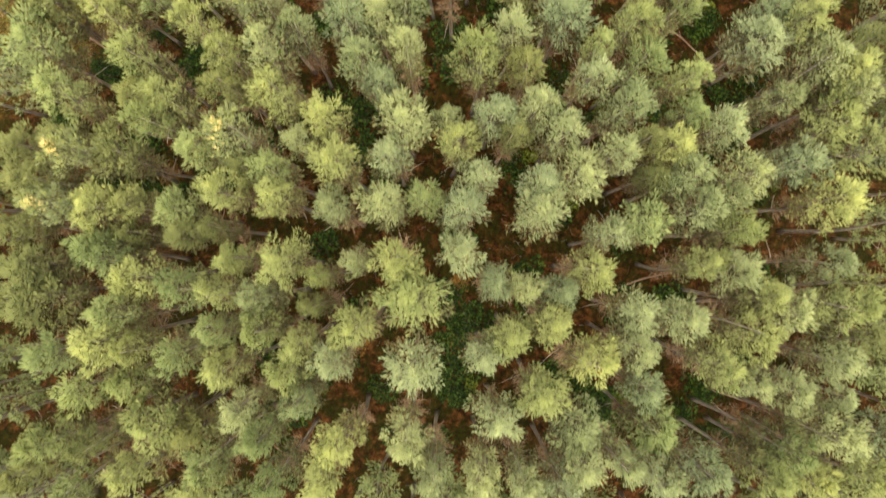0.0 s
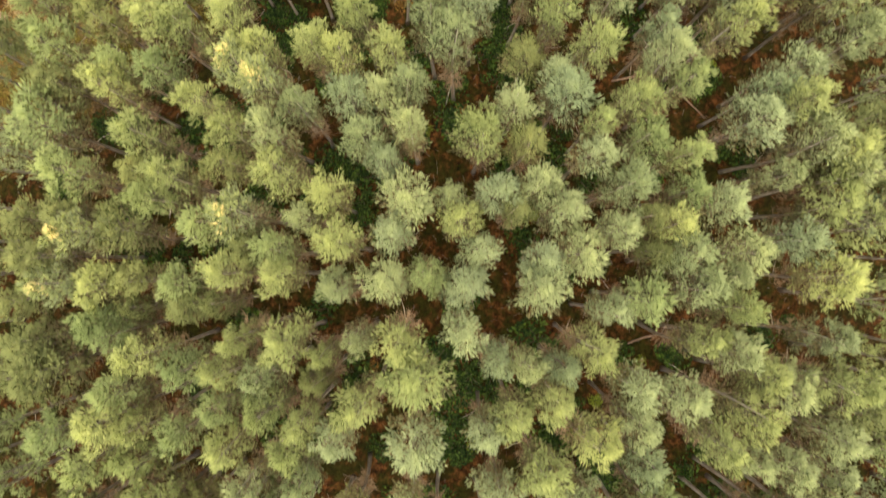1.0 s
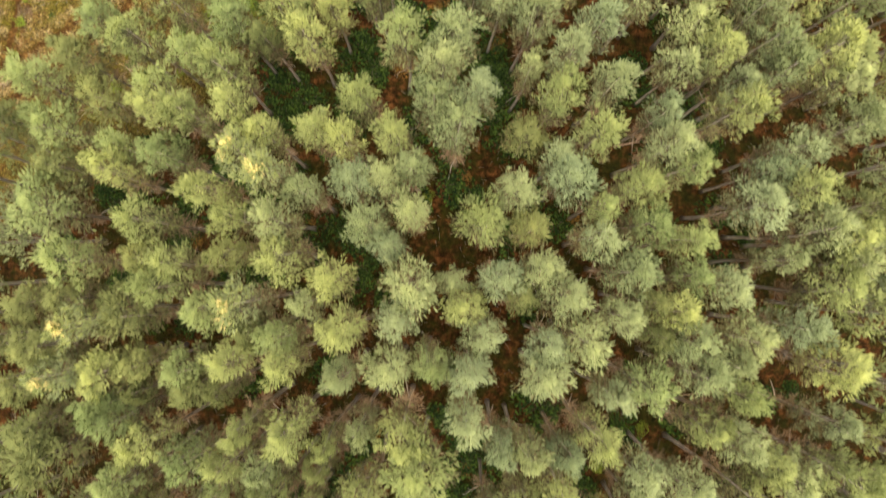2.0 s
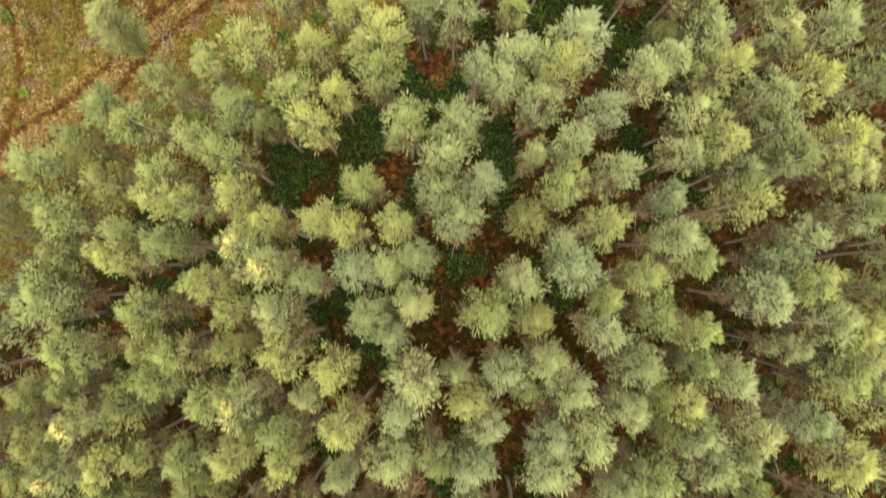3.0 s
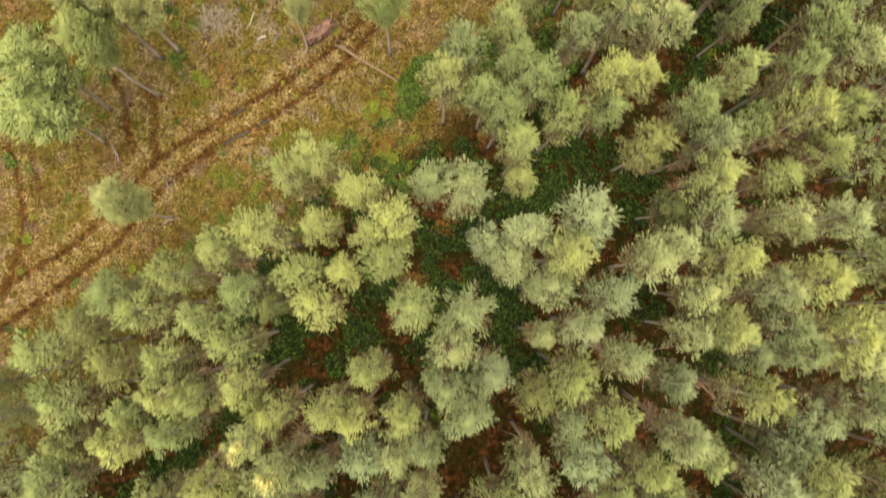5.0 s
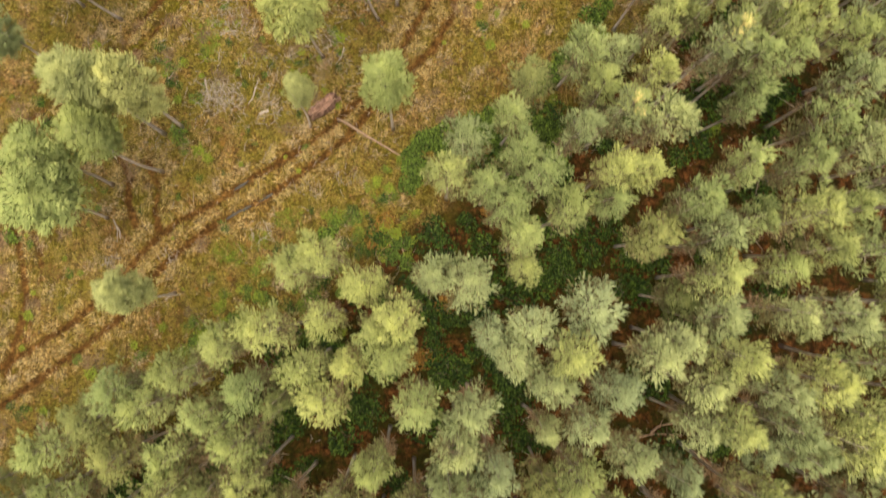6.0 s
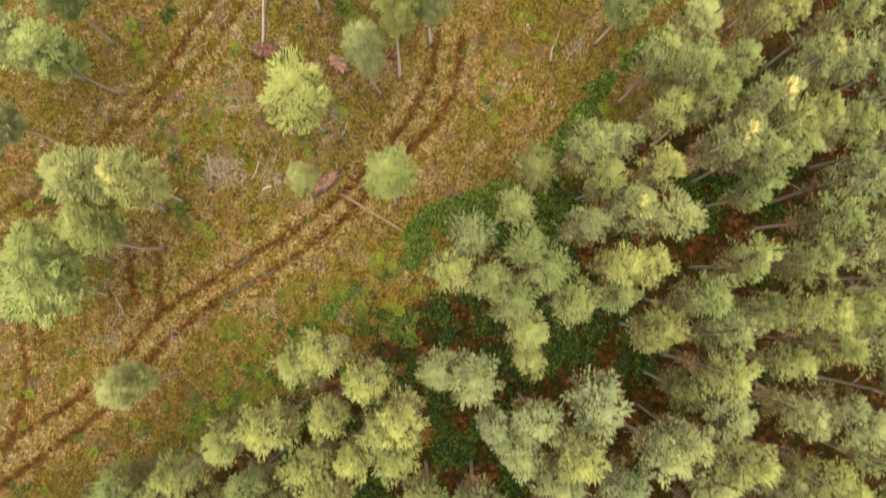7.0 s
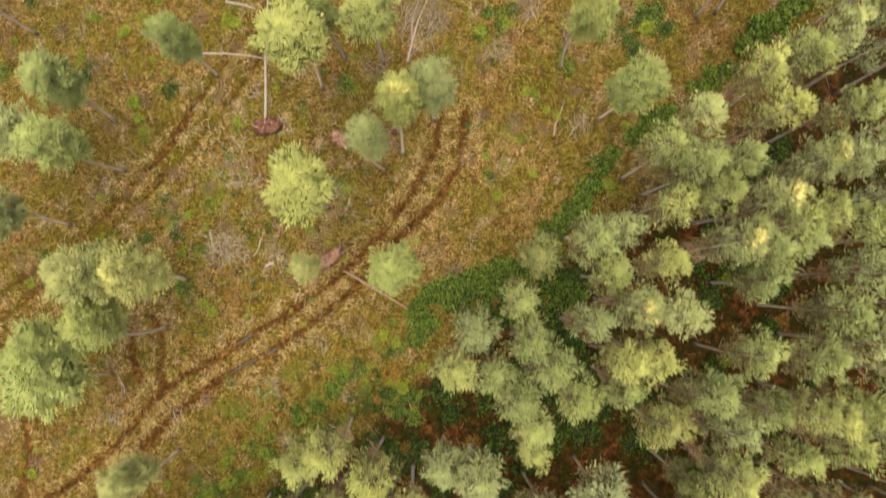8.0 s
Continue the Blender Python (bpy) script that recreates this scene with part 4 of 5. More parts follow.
# dark shrubs on the forest floor, where the canopy opens; their leaf colour holds its shade
FLOOR = "green shrub on forest floor, leaf colour darkened as shade"
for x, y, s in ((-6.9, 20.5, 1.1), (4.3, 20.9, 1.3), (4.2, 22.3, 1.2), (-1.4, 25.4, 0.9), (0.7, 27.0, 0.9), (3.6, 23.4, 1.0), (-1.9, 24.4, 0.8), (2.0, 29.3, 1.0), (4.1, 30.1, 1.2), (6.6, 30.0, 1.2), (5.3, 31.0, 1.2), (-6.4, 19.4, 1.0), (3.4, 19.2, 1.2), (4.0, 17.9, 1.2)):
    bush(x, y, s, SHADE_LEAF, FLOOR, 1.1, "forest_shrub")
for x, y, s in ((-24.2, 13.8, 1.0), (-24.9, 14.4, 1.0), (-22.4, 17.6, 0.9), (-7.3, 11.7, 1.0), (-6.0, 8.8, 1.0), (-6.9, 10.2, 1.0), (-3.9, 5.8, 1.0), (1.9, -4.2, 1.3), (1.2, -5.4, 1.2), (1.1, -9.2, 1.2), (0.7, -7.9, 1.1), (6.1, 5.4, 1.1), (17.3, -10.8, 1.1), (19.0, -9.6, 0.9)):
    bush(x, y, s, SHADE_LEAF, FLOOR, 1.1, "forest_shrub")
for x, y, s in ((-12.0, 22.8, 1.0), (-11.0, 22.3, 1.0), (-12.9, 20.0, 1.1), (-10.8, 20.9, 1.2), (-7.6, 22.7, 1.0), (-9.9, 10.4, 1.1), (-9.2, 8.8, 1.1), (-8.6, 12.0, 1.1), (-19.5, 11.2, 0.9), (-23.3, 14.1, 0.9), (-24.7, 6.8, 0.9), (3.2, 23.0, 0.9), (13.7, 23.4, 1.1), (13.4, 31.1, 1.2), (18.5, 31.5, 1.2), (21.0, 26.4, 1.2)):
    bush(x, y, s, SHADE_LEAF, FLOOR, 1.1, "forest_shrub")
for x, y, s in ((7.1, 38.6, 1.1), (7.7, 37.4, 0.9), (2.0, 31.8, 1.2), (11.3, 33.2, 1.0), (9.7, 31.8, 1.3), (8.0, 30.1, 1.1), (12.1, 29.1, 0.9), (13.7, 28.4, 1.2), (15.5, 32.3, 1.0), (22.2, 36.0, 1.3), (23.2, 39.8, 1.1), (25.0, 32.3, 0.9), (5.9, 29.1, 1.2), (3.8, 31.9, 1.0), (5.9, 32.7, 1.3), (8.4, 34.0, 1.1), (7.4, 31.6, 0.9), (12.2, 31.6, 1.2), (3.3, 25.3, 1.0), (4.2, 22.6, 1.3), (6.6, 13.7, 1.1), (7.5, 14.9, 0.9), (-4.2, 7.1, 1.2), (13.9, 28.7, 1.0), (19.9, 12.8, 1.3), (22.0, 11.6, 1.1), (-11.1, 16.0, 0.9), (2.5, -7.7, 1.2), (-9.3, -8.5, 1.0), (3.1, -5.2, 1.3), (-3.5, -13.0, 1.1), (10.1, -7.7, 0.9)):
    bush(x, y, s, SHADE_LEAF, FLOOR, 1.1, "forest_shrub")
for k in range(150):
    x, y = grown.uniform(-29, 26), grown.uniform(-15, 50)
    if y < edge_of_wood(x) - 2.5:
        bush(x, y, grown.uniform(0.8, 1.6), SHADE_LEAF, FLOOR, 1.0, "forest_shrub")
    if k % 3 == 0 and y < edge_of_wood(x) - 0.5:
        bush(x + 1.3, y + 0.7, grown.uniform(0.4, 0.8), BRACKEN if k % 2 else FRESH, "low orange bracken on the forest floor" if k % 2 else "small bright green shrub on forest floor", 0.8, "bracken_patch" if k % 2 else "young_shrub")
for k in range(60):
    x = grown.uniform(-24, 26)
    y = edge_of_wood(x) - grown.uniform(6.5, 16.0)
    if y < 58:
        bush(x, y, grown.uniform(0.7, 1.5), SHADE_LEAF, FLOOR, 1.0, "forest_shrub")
for x, y in ((-3.3, 23.9), (-2.6, 23.6), (-0.1, 28.3), (0.4, 28.8), (-1.0, 27.6), (5.8, 43.0), (-6.0, 32.4), (-5.4, 33.8), (9.6, 36.4), (-17.2, 13.9)):
    bush(x, y, grown.uniform(0.5, 0.8), BRACKEN, "low orange bracken on the forest floor", 0.8, "bracken_patch")

# ferns scattered over the clearing
for x, y, s in ((-28.1, 61.0, 1.1), (-25.3, 59.9, 1.1), (-33.7, 59.1, 1.0), (-28.9, 57.5, 1.0), (-24.6, 54.4, 1.5), (-24.3, 53.2, 1.1), (-23.9, 52.1, 1.0), (-17.1, 60.4, 1.4), (-19.3, 39.2, 1.3), (-18.6, 38.6, 1.1), (-6.0, 36.9, 1.1), (-11.4, 44.7, 1.0), (1.4, 59.6, 1.3), (13.8, 59.7, 1.6), (4.8, 55.0, 1.1), (6.3, 53.5, 0.9), (2.5, 47.1, 1.1), (1.7, 50.1, 0.9), (-5.0, 53.2, 1.0), (10.8, 47.9, 1.5)):
    fern(x, y, s)
for x, y, s in ((-12.2, 30.8, 1.2), (-31.7, 27.0, 1.2), (-14.7, 28.4, 1.2), (-17.2, 26.4, 1.3), (-18.8, 25.4, 1.4), (-8.7, 47.7, 1.1), (-27.0, 47.2, 0.9), (-28.7, 43.4, 0.9), (-21.9, 45.0, 0.8), (-32.0, 40.9, 1.1), (-16.9, 52.9, 1.0), (-25.5, 41.0, 0.9), (-20.9, 43.1, 1.0), (-27.9, 30.1, 0.7), (-30.4, 20.0, 1.1), (-26.9, 22.7, 1.3), (-23.9, 24.8, 1.0), (-21.8, 26.1, 0.9), (5.2, 48.7, 0.9), (-5.1, 36.3, 1.2)):
    fern(x, y, s)
for k in range(120):
    x, y = grown.uniform(-36, 18), grown.uniform(18, 64)
    if y > edge_of_wood(x) + 0.5:
        fern(x, y, grown.uniform(0.25, 0.65), grown.choice((FRESH, FRESH, BRACKEN)), "small fern or seedling in rough grass")
for k in range(290):
    x, y = grown.uniform(-36, 18), grown.uniform(18, 64)
    if y > edge_of_wood(x) + 1.0 and float(reach(np.array([x]), np.array([y]), TRACK_WEST)[0]) > 1.8:
        bush(x, y, grown.uniform(0.25, 0.85), HEATHER if k % 3 else SHADE_LEAF if k % 2 else BRAMBLE, "low twiggy heather patch in rough grass" if k % 3 else "low green scrub in rough grass", 0.5, "heather_patch" if k % 3 else "low_scrub")


# ---- grass: arching tussocks over the clearing ----
def sprays(name, spots, mats, label, blades, long, wide):
    """Tussocks of arching blades at (x, y, size, slot) spots, in one mesh."""
    rng = np.random.default_rng(len(name))
    spots = np.array(spots)
    z = height(spots[:, 0], spots[:, 1])
    n = len(spots) * blades
    at = np.repeat(np.column_stack((spots[:, :2], z)), blades, 0)
    size = np.repeat(spots[:, 2], blades) * rng.uniform(0.55, 1.2, n)
    a = rng.uniform(0, 6.283, n)
    out = np.column_stack((np.cos(a), np.sin(a), np.zeros(n)))
    side = np.column_stack((-np.sin(a), np.cos(a), np.zeros(n))) * (wide * rng.uniform(0.6, 1.4, n))[:, None]
    foot = at + out * (size * 0.12)[:, None]
    lift = rng.uniform(0.25, 0.75, n)
    tip = foot + out * (size * long)[:, None] + np.array([0, 0, 1.0]) * (size * long * lift * rng.uniform(0.3, 1.1, n))[:, None]
    verts = np.stack((foot + side, tip, foot - side), 1).reshape(-1, 3)
    me = bpy.data.meshes.new(name)
    me.from_pydata(verts.tolist(), [], np.arange(n * 3).reshape(-1, 3).tolist())
    me.polygons.foreach_set("material_index", np.repeat(spots[:, 3], blades).astype(np.int32))
    for mat in mats:
        me.materials.append(mat)
    return tagged(new(name, me), label, "grass", kind="stuff")


rng = np.random.default_rng(8)
sx, sy = rng.uniform(-38, 24, 84000), rng.uniform(12, 68, 84000)
inside = sy > edge_of_wood(sx) - 5.0 + 1.5 * waves(sx, sy, 5.0, 51)
bare = np.minimum.reduce([reach(sx, sy, t) for t in (TRACK_WEST, TRACK_EAST, SIDE_WEST, SIDE_EAST, OLD_WEST, OLD_EAST, FAR_WEST)]) + 0.13 * waves(sx, sy, 2.4, 9, 3)
inside &= (bare > 0.42) & (rng.random(84000) < 0.46 + 0.45 * waves(sx, sy, 1.6, 52))
sx, sy = sx[inside], sy[inside]
lush, red = waves(sx, sy, 7.0, 53) + rng.normal(0, 0.35, len(sx)), waves(sx, sy, 6.0, 54) + rng.normal(0, 0.3, len(sx))
edge = np.clip((edge_of_wood(sx) - sy) / 5.0, 0, 1)
lush = lush + 0.32 * np.exp(-((sx + 16.5) / 6.5) ** 2 - ((sy - 46.0) / 6.0) ** 2) + 0.12
lush = lush + 0.5 * np.exp(-((sy - edge_of_wood(sx) + 1.0) / 3.0) ** 2) * (sx < -3)
kind = np.where(lush > -0.04, 1, np.where(red > 0.34 - 0.2 * edge, 2, 0))
kind = np.where(waves(sx, sy, 3.0, 57) + rng.normal(0, 0.15, len(sx)) > 0.54, 4, kind)
bank = bare[inside] + rng.normal(0, 0.25, len(sx))
kind = np.where((bank > 0.4) & (bank < 1.0) & (rng.random(len(sx)) < 0.75), 3, kind)
sprays("rough_grass", np.column_stack((sx, sy, rng.uniform(0.5, 1.3, len(sx)), kind)), (STRAW, OLIVE, RUST, PALE_STRAW, WITHERED), "tawny, olive and russet rough grass in the clearing", 17, 0.42, 0.0115)

# low green scrub and seedlings along the sunny margin between wheel ruts and stand
for k in range(75):
    x = grown.uniform(-25, -3)
    y = edge_of_wood(x) + grown.uniform(-4.5, 1.5)
    mat = grown.choice((FRESH, BRAMBLE, SHADE_LEAF, GREEN_BLADES))
    bush(x, y, grown.uniform(0.22, 0.6), mat, "low green scrub along the wood's margin", grown.uniform(0.4, 0.8), "low_scrub")

# greener turf in a few hollows
turf = []
for x, y, wide in ((-18.5, 48.6, 0.8), (-18.4, 47.3, 0.9), (-18.6, 46.5, 0.7), (-19.1, 47.8, 0.6), (-26.5, 44.0, 1.0), (-28.0, 36.5, 1.2), (-17.0, 31.5, 1.2), (-14.5, 32.5, 0.9), (-12.5, 34.0, 1.1), (4.0, 52.0, 1.2), (-1.0, 57.5, 1.0), (-24.0, 60.5, 0.9)):
    for k in range(int(55 * wide * wide)):
        a, r = grown.uniform(0, 6.28), wide * math.sqrt(grown.random())
        turf.append((x + r * math.cos(a), y + 0.8 * r * math.sin(a), grown.uniform(0.35, 0.8), 0))
sprays("green_turf", turf, (GREEN_BLADES,), "tufts of fresh green grass in tawny turf", 16, 0.42, 0.013)

# dark scrub and seedlings that stand out in the tawny grass
for x, y, s in ((-21.8, 46.5, 0.6), (-21.3, 45.3, 0.6), (-22.3, 47.3, 0.5), (-21.6, 44.6, 0.55), (-31.9, 41.9, 0.6), (-31.4, 43.0, 0.5), (-30.7, 41.6, 0.5), (-27.2, 57.5, 0.6), (-27.8, 56.6, 0.6), (-20.2, 59.6, 0.4), (-21.1, 44.2, 0.5), (2.1, 48.6, 0.5), (-22.6, 46.0, 0.4), (-20.7, 46.0, 0.35)):
    bush(x, y, s, HEATHER if s > 0.55 else SHADE_LEAF, "dark twiggy heather clump in rough grass" if s > 0.55 else "low dark green scrub in rough grass", 0.6, "heather_patch" if s > 0.55 else "low_scrub")
for x, y, s in ((-24.1, 52.9, 0.35), (-24.0, 51.6, 0.4), (-16.9, 52.4, 0.45), (-9.3, 48.2, 0.4), (-9.1, 47.5, 0.35), (-8.8, 46.6, 0.3), (-11.4, 39.6, 0.4), (-14.2, 50.3, 0.3), (-12.5, 49.4, 0.35), (-20.5, 39.2, 0.3), (-19.2, 37.1, 0.3), (-17.8, 33.8, 0.35), (-26.8, 34.9, 0.35), (-28.8, 30.1, 0.4), (-31.7, 32.2, 0.35), (-7.0, 49.1, 0.4)):
    bush(x, y, s, BRAMBLE, "small green seedling clump in rough grass", 0.8, "seedling_clump")

for k in range(170):
    x, y = grown.gauss(-15.5, 5.5), grown.gauss(46.5, 5.5)
    if k > 95:
        x, y = grown.uniform(-35, 15), grown.uniform(24, 63)
    if y > edge_of_wood(x) + 1.5 and min(float(reach(np.array([x]), np.array([y]), t)[0]) for t in (TRACK_WEST, TRACK_EAST, SIDE_WEST, SIDE_EAST)) > 0.8:
        bush(x, y, grown.uniform(0.14, 0.36), grown.choice((FRESH, FRESH, BRAMBLE, SHADE_LEAF)), "small leafy green seedling in rough grass", grown.uniform(0.6, 1.0), "seedling_clump")

# dark scrub with brighter shoots at the clearing's far side
for x, y, s in ((11.5, 61.1, 0.9), (12.5, 59.3, 0.7), (14.3, 61.0, 1.0), (15.1, 59.7, 0.9), (12.9, 57.9, 0.8), (13.6, 60.2, 0.9), (1.4, 59.4, 0.6), (3.0, 60.0, 0.6), (2.3, 61.1, 0.7), (3.8, 61.2, 0.6), (-28.7, 56.4, 0.7), (-28.0, 57.2, 0.5)):
    bush(x, y, s, SHADE_LEAF, "dark green scrub at the clearing's far side", 0.6, "low_scrub")
    bush(x + grown.uniform(-0.6, 0.6), y + grown.uniform(-0.5, 0.5), s * 0.45, BRAMBLE, "fresh green scrub at the clearing's far side", 0.9, "low_scrub")
for x, y, s in ((13.4, 61.5, 0.45), (14.0, 59.7, 0.6), (3.4, 60.4, 0.5), (1.6, 59.0, 0.4), (5.4, 54.8, 0.4), (7.0, 53.1, 0.35), (3.0, 49.6, 0.35), (11.0, 47.6, 0.5), (-17.6, 60.5, 0.55), (-25.6, 59.9, 0.45), (-27.5, 61.0, 0.45), (-28.6, 58.0, 0.45), (-24.6, 54.4, 0.55)):
    bush(x, y, s, FRESH, "bright yellow-green young shrub in rough grass", 1.0, "young_shrub")

# ---- fallen stems, root plates, brushwood ----
def bole(name, a, b, r0, r1, mat, label, category="log", bow=0.15, seed=0, twigs=0):
    """A fallen stem from a to b lying on the ground, a little bowed, with broken side shoots."""
    rng = random.Random(seed)
    a, b = Vector(a), Vector(b)
    side = Vector((-(b - a).y, (b - a).x)).normalized()
    spine = []
    for k in range(9):
        u = k / 8
        q = a + (b - a) * u + side * (bow * math.sin(math.pi * u) + 0.03 * math.sin(9 * u + seed))
        r = r0 + (r1 - r0) * u
        spine.append((Vector((q.x, q.y, ground_at(q.x, q.y) + r * 0.8 + 0.04)), r))
    verts, faces = [], []
    tube(verts, faces, spine, 8)
    log = new(name, mesh_of(name, verts, faces, smooth=True))
    log.data.materials.append(mat)
    tagged(log, label, category)
    for k in range(twigs):
        c, r = spine[rng.randrange(3, 9)]
        w = Vector((rng.uniform(-1, 1), rng.uniform(-1, 1), rng.uniform(0.1, 0.7)))
        verts, faces = [], []
        tube(verts, faces, [(c, r * 0.5), (c + w * 0.4, r * 0.3), (c + w * rng.uniform(0.6, 1.1), 0.006)], 4)
        part("branch_stub", mesh_of("branch_stub", verts, faces, smooth=True), (mat,), log)
    return log


def root_plate(x, y, wide, deep, turn, label, seed, soil=EARTH):
    """The upturned root disc of a windthrown tree: a lump of red earth with torn roots."""
    rng = random.Random(seed)
    bm = bmesh.new()
    bmesh.ops.create_icosphere(bm, subdivisions=4, radius=1.0)
    for v in bm.verts:
        q = v.co * 2.3 + Vector((seed, 0, 0))
        v.co *= 1 + 0.5 * noise.noise(q) + 0.34 * noise.noise(q * 2.9) + 0.16 * noise.noise(q * 7.0)
        v.co = Vector((v.co.x * wide, v.co.y * deep, v.co.z * wide * 0.62))
    me = bpy.data.meshes.new("root_plate")
    bm.to_mesh(me)
    bm.free()
    me.polygons.foreach_set("use_smooth", [True] * len(me.polygons))
    plate = tagged(new("root_plate"), label, "root plate")
    plate.matrix_basis = Matrix.Translation((x, y, ground_at(x, y) + wide * 0.28)) @ pose(0, 0, 0, 0, 0, turn)
    part("earth", me, (soil,), plate)
    for k in range(11):
        g = 6.28 * k / 11 + rng.uniform(-0.2, 0.2)
        c = Vector((math.cos(g) * wide * 0.7, 0, abs(math.sin(g)) * wide * 0.45))
        w = Vector((math.cos(g), rng.uniform(-0.9, 0.9), abs(math.sin(g)) * 0.7 + 0.1))
        verts, faces = [], []
        tube(verts, faces, [(c, 0.06), (c + w * 0.25 * wide, 0.04), (c + w * rng.uniform(0.3, 0.7) * wide, 0.008)], 5)
        part("root", mesh_of("root", verts, faces, smooth=True), (REDWOOD,), plate)
    return plate


def brush_pile(x, y, wide, count, long, seed, mat=DEADWOOD, turn=None, label="heap of grey dead branches in rough grass"):
    rng = random.Random(seed)
    verts, faces = [], []
    for k in range(count):
        g, r = rng.uniform(0, 6.28), wide * math.sqrt(rng.random())
        h = rng.uniform(0, 6.28) if turn is None else turn + rng.gauss(0, 0.35)
        px, py = x + r * math.cos(g), y + r * math.sin(g) * 0.8
        far = long * rng.uniform(0.4, 1.0)
        z = ground_at(px, py) + 0.06 + rng.uniform(0, 0.35) * (1 - r / wide)
        w = Vector((math.cos(h), math.sin(h), rng.uniform(-0.05, 0.25)))
        c, n = Vector((px, py, z)), Vector((-w.y, w.x, 0)) * rng.uniform(-0.2, 0.2)
        thick = rng.uniform(0.010, 0.024)
        tube(verts, faces, [(c - w * far / 2, thick), (c + n * far, thick * 0.8), (c + w * far / 2, thick * 0.3)], 4)
    me = mesh_of("brush_pile", verts, faces, smooth=True)
    me.materials.append(mat)
    return tagged(new("brush_pile", me), label, "branches", kind="stuff")


bole("fallen_stem", (-9.0, 41.6), (-2.6, 37.6), 0.11, 0.06, REDWOOD, "long thin reddish fallen stem across grass", bow=0.12, seed=1, twigs=5)
root_plate(-9.95, 42.45, 1.25, 0.45, 38, "upturned red root plate beside the wheel ruts", 2, PALE_EARTH)
root_plate(-14.6, 52.4, 0.95, 0.6, 5, "dark red upturned root plate of windthrown tree", 3)
bole("windthrown_stem", (-14.8, 53.0), (-14.65, 64.5), 0.13, 0.06, DEADWOOD, "straight pale windthrown stem lying in grass", bow=0.05, seed=4, twigs=3)
root_plate(-9.1, 51.4, 0.85, 0.5, -35, "pinkish earthy root plate torn from ground", 5, PALE_EARTH)
root_plate(-5.0, 52.1, 0.5, 0.35, 10, "small dark root plate among grass", 6)
root_plate(-20.9, 57.8, 0.4, 0.3, 60, "small reddish root lump beside fallen stem", 7)
bole("fallen_stem", (-21.0, 58.2), (-14.9, 57.7), 0.10, 0.06, DEADWOOD, "pale thin fallen stem lying in rough grass", bow=0.1, seed=8, twigs=4)
bole("fallen_stem", (-17.9, 62.1), (-15.6, 61.5), 0.10, 0.08, DEADWOOD, "short pale fallen stem lying in rough grass", bow=0.05, seed=9, twigs=1)
bole("cut_log", (-14.8, 42.0), (-14.15, 42.25), 0.11, 0.11, DEADWOOD, "short grey cut log in rough grass", bow=0.0, seed=10)
for k, (a, b) in enumerate((((-18.9, 44.6), (-18.7, 42.7)), ((-15.1, 44.1), (-15.6, 42.8)), ((-25.6, 34.1), (-25.3, 32.6)), ((-25.4, 33.6), (-25.1, 32.6)), ((6.8, 51.6), (7.7, 54.2)), ((8.0, 51.6), (9.3, 52.9)), ((-8.5, 47.0), (-8.9, 46.0)), ((-17.4, 51.8), (-16.5, 50.4)), ((-16.1, 54.6), (-14.5, 55.2)), ((-17.8, 48.0), (-16.4, 48.3)), ((-21.7, 28.2), (-20.5, 28.5)), ((-7.0, 53.6), (-5.5, 55.1)))):
    bole("dead_branch", a, b, 0.055, 0.025, DEADWOOD, "bleached dead branch lying in rough grass", "branch", 0.1, 20 + k, 2)
for k, (a, b) in enumerate((((-5.1, 32.8), (-3.9, 31.2)), ((12.4, 17.7), (16.4, 18.0)), ((14.1, 18.2), (16.2, 18.9)), ((16.5, 17.2), (19.2, 15.0)), ((13.5, -1.8), (18.6, -0.6)), ((19.5, -9.5), (24.0, -11.2)), ((-26.2, 16.5), (-22.4, 13.6)), ((10.6, 8.0), (11.9, 11.2)))):
    bole("fallen_stem", a, b, 0.075, 0.04, REDWOOD, "thin reddish dead stem on forest floor", bow=0.2, seed=40 + k, twigs=3)
brush_pile(-17.6, 43.3, 1.7, 130, 1.5, 61)
brush_pile(-3.2, 60.4, 2.0, 36, 4.2, 62, DEADWOOD, 1.15, "long bleached branches heaped at clearing's far side")
for k, (a, b) in enumerate((((-4.1, 57.3), (-2.3, 62.6)), ((-3.8, 58.6), (-3.1, 62.4)), ((-4.3, 59.9), (-3.5, 61.9)), ((4.0, 60.6), (4.3, 62.0)), ((5.6, 60.6), (5.4, 62.1)), ((8.4, 58.6), (7.7, 59.6)))):
    bole("dead_branch", a, b, 0.085 if k < 2 else 0.05, 0.035, DEADWOOD, "long bleached bare branch at clearing's far side", "branch", 0.25, 140 + k, 2)
brush_pile(-2.0, 60.9, 1.6, 60, 2.4, 63)
brush_pile(2.7, 58.2, 1.1, 45, 1.6, 64)
brush_pile(8.9, 52.4, 0.9, 24, 1.3, 65)
brush_pile(-21.4, 31.3, 0.8, 22, 0.9, 66)
brush_pile(-25.7, 31.0, 0.7, 30, 1.0, 67)
brush_pile(-14.7, 33.0, 1.2, 30, 1.1, 68)
brush_pile(5.3, 61.3, 1.2, 24, 1.8, 69)
brush_pile(-6.6, 56.9, 1.4, 40, 1.5, 70)
brush_pile(-13.2, 46.2, 1.8, 34, 1.0, 71)
brush_pile(-10.0, 47.4, 1.3, 26, 1.1, 72)
brush_pile(-16.8, 49.0, 1.6, 40, 1.0, 73)
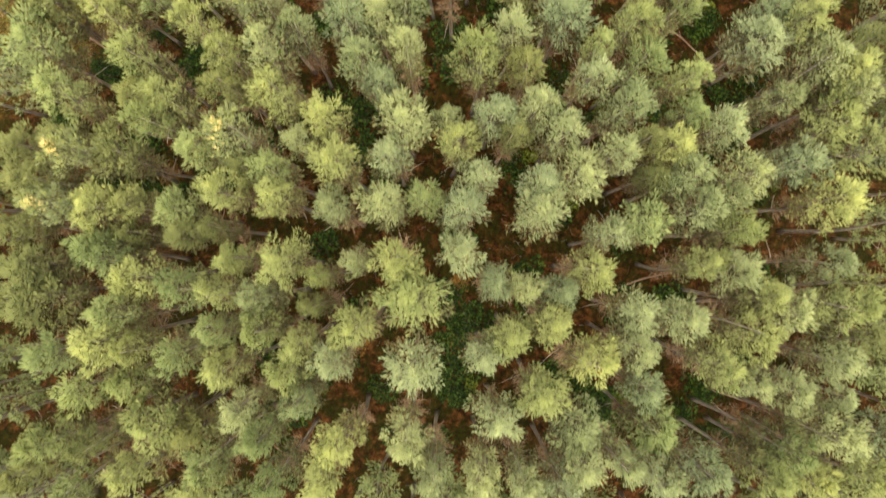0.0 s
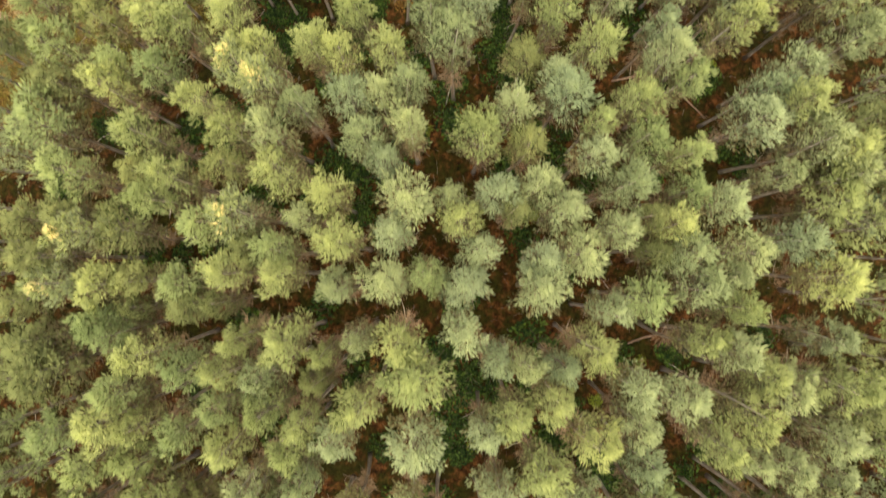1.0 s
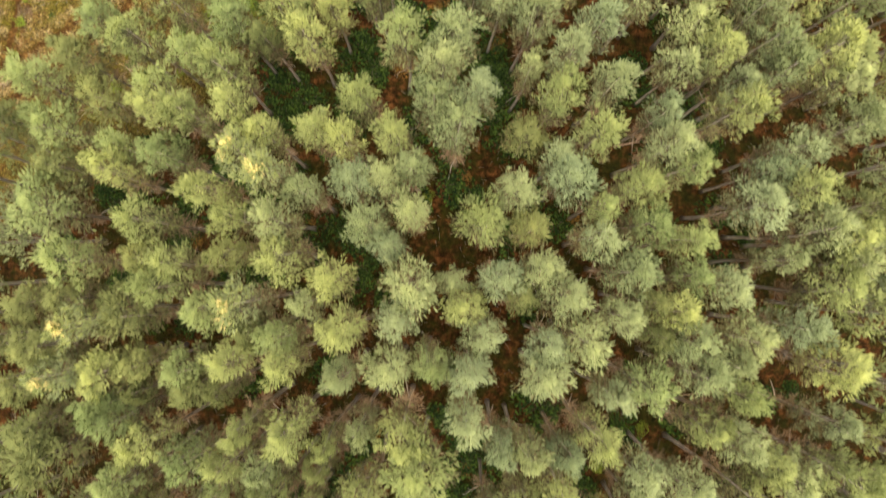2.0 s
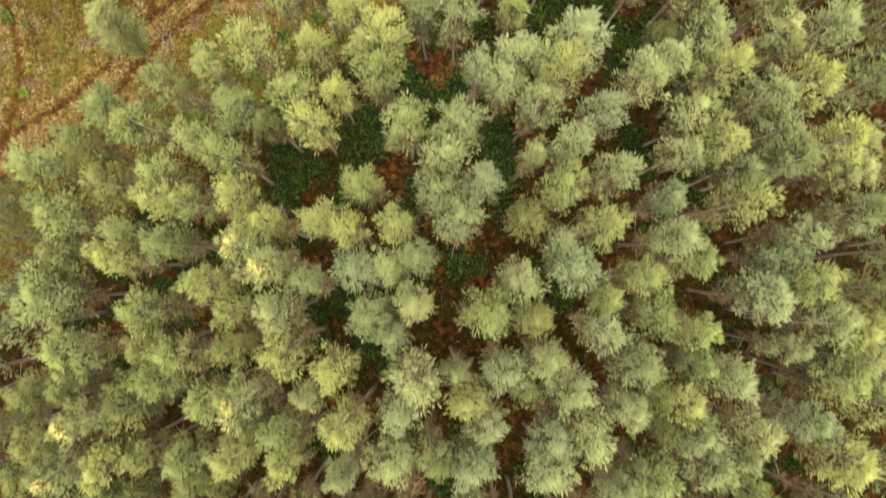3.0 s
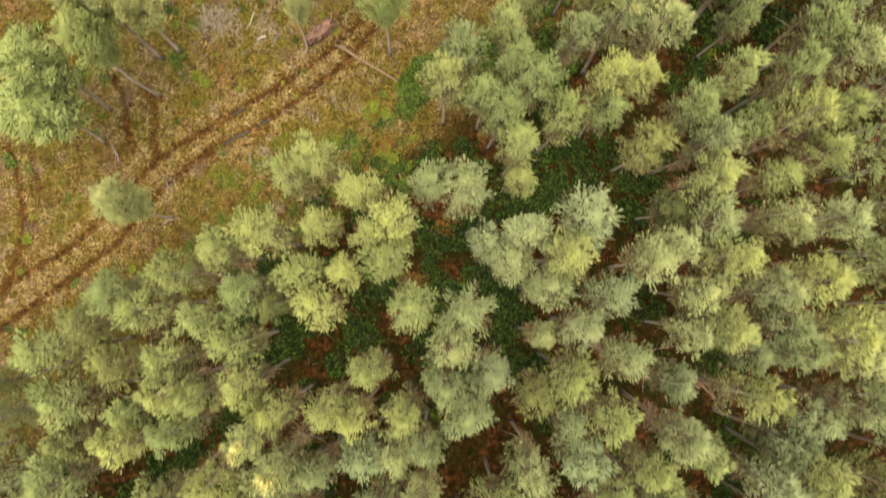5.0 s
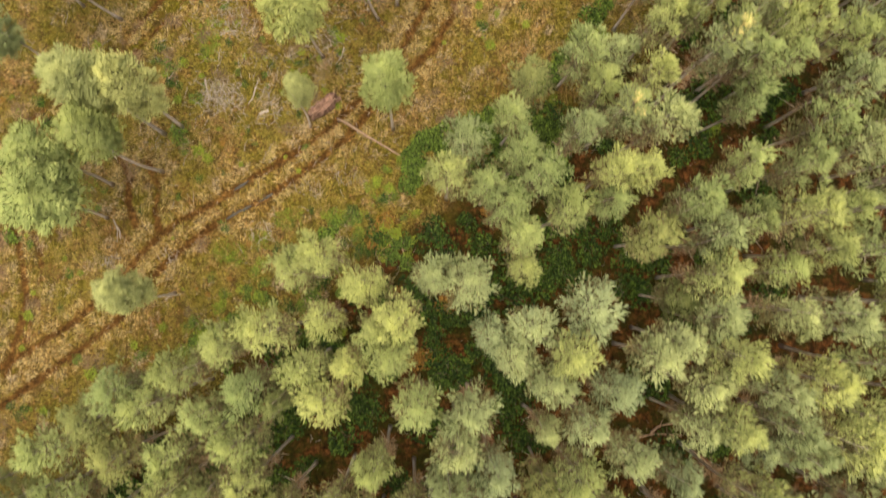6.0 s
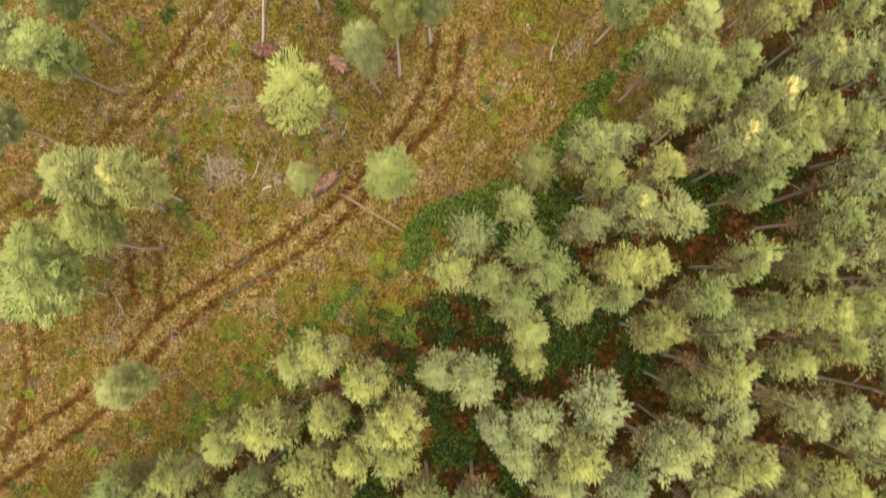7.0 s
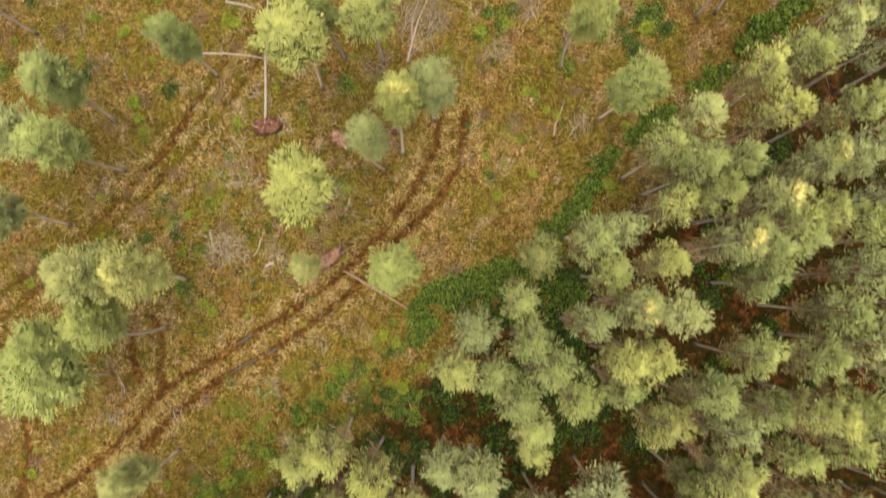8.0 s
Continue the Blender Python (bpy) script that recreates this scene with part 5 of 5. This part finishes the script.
for k, (x, y) in enumerate(((-17.6, 49.5), (-16.9, 48.4), (-14.6, 43.9), (-14.2, 43.0), (-15.6, 41.6), (-9.5, 47.5), (-8.7, 45.8), (-6.8, 50.7), (-13.3, 42.4), (-19.2, 44.2), (-22.5, 39.9), (-10.8, 36.4), (-8.3, 37.3))):
    brush_pile(x, y, 0.9, 16, 0.8, 80 + k, label="scattered bleached twigs in rough grass")

# bleached sticks strewn over the felled middle of the clearing
rng, verts, faces = random.Random(91), [], []
for k in range(520):
    x, y = rng.gauss(-14, 6.0), rng.gauss(48, 6.0)
    if y < edge_of_wood(x) + 1.5:
        continue
    g, far, z = rng.uniform(0, 6.28), rng.uniform(0.25, 1.1), ground_at(x, y) + 0.12
    w, n = Vector((math.cos(g) * far, math.sin(g) * far, rng.uniform(0, 0.15))), Vector((-math.sin(g), math.cos(g), 0)) * rng.uniform(-0.1, 0.1)
    tube(verts, faces, [(Vector((x, y, z)), 0.021), (Vector((x, y, z)) + w * 0.5 + n, 0.016), (Vector((x, y, z)) + w, 0.007)], 3)
me = mesh_of("sticks", verts, faces)
me.materials.append(DEADWOOD)
tagged(new("sticks", me), "bleached sticks strewn over rough grass", "twigs", kind="stuff")

# twigs and small sticks on the forest floor
rng, verts, faces = random.Random(90), [], []
for k in range(2600):
    x, y = rng.uniform(-32, 28), rng.uniform(-17, 56)
    if y > edge_of_wood(x) + 12:
        continue
    g, far, z = rng.uniform(0, 6.28), rng.uniform(0.15, 0.6), ground_at(x, y) + 0.03
    w = Vector((math.cos(g) * far, math.sin(g) * far, rng.uniform(0, 0.08)))
    tube(verts, faces, [(Vector((x, y, z)), 0.014), (Vector((x, y, z)) + w, 0.006)], 3)
me = mesh_of("twigs", verts, faces)
me.materials.append(DEADWOOD)
tagged(new("twigs", me), "grey twigs strewn over the forest floor", "twigs", kind="stuff")


# ---- standing water in the deepest stretches of the ruts ----
def puddle(name, line, wide, seed):
    rng = random.Random(seed)
    verts, faces = [], []
    level = min(ground_at(x, y) for x, y in line) + 0.10
    for k, (x, y) in enumerate(line):
        a, b = Vector(line[max(k - 1, 0)]), Vector(line[min(k + 1, len(line) - 1)])
        side = Vector((-(b - a).y, (b - a).x)).normalized() * wide * (0.35 if k in (0, len(line) - 1) else rng.uniform(0.8, 1.1))
        verts += [(x + side.x, y + side.y, level), (x - side.x, y - side.y, level)]
    faces = [(2 * k, 2 * k + 1, 2 * k + 3, 2 * k + 2) for k in range(len(line) - 1)]
    me = mesh_of(name, verts, faces)
    me.materials.append(WATER)
    tagged(new(name, me), "still dark rain water in a wheel rut", "water", kind="structure")


puddle("water_1", ((-18.2, 35.3), (-17.6, 35.75), (-16.9, 36.2), (-16.2, 36.65), (-15.5, 37.1)), 0.24, 1)
puddle("water_2", ((-17.3, 34.1), (-16.7, 34.5), (-16.0, 34.85), (-15.4, 35.15)), 0.13, 2)
puddle("water_3", ((-14.9, 35.4), (-14.3, 35.7), (-13.6, 36.15)), 0.12, 3)
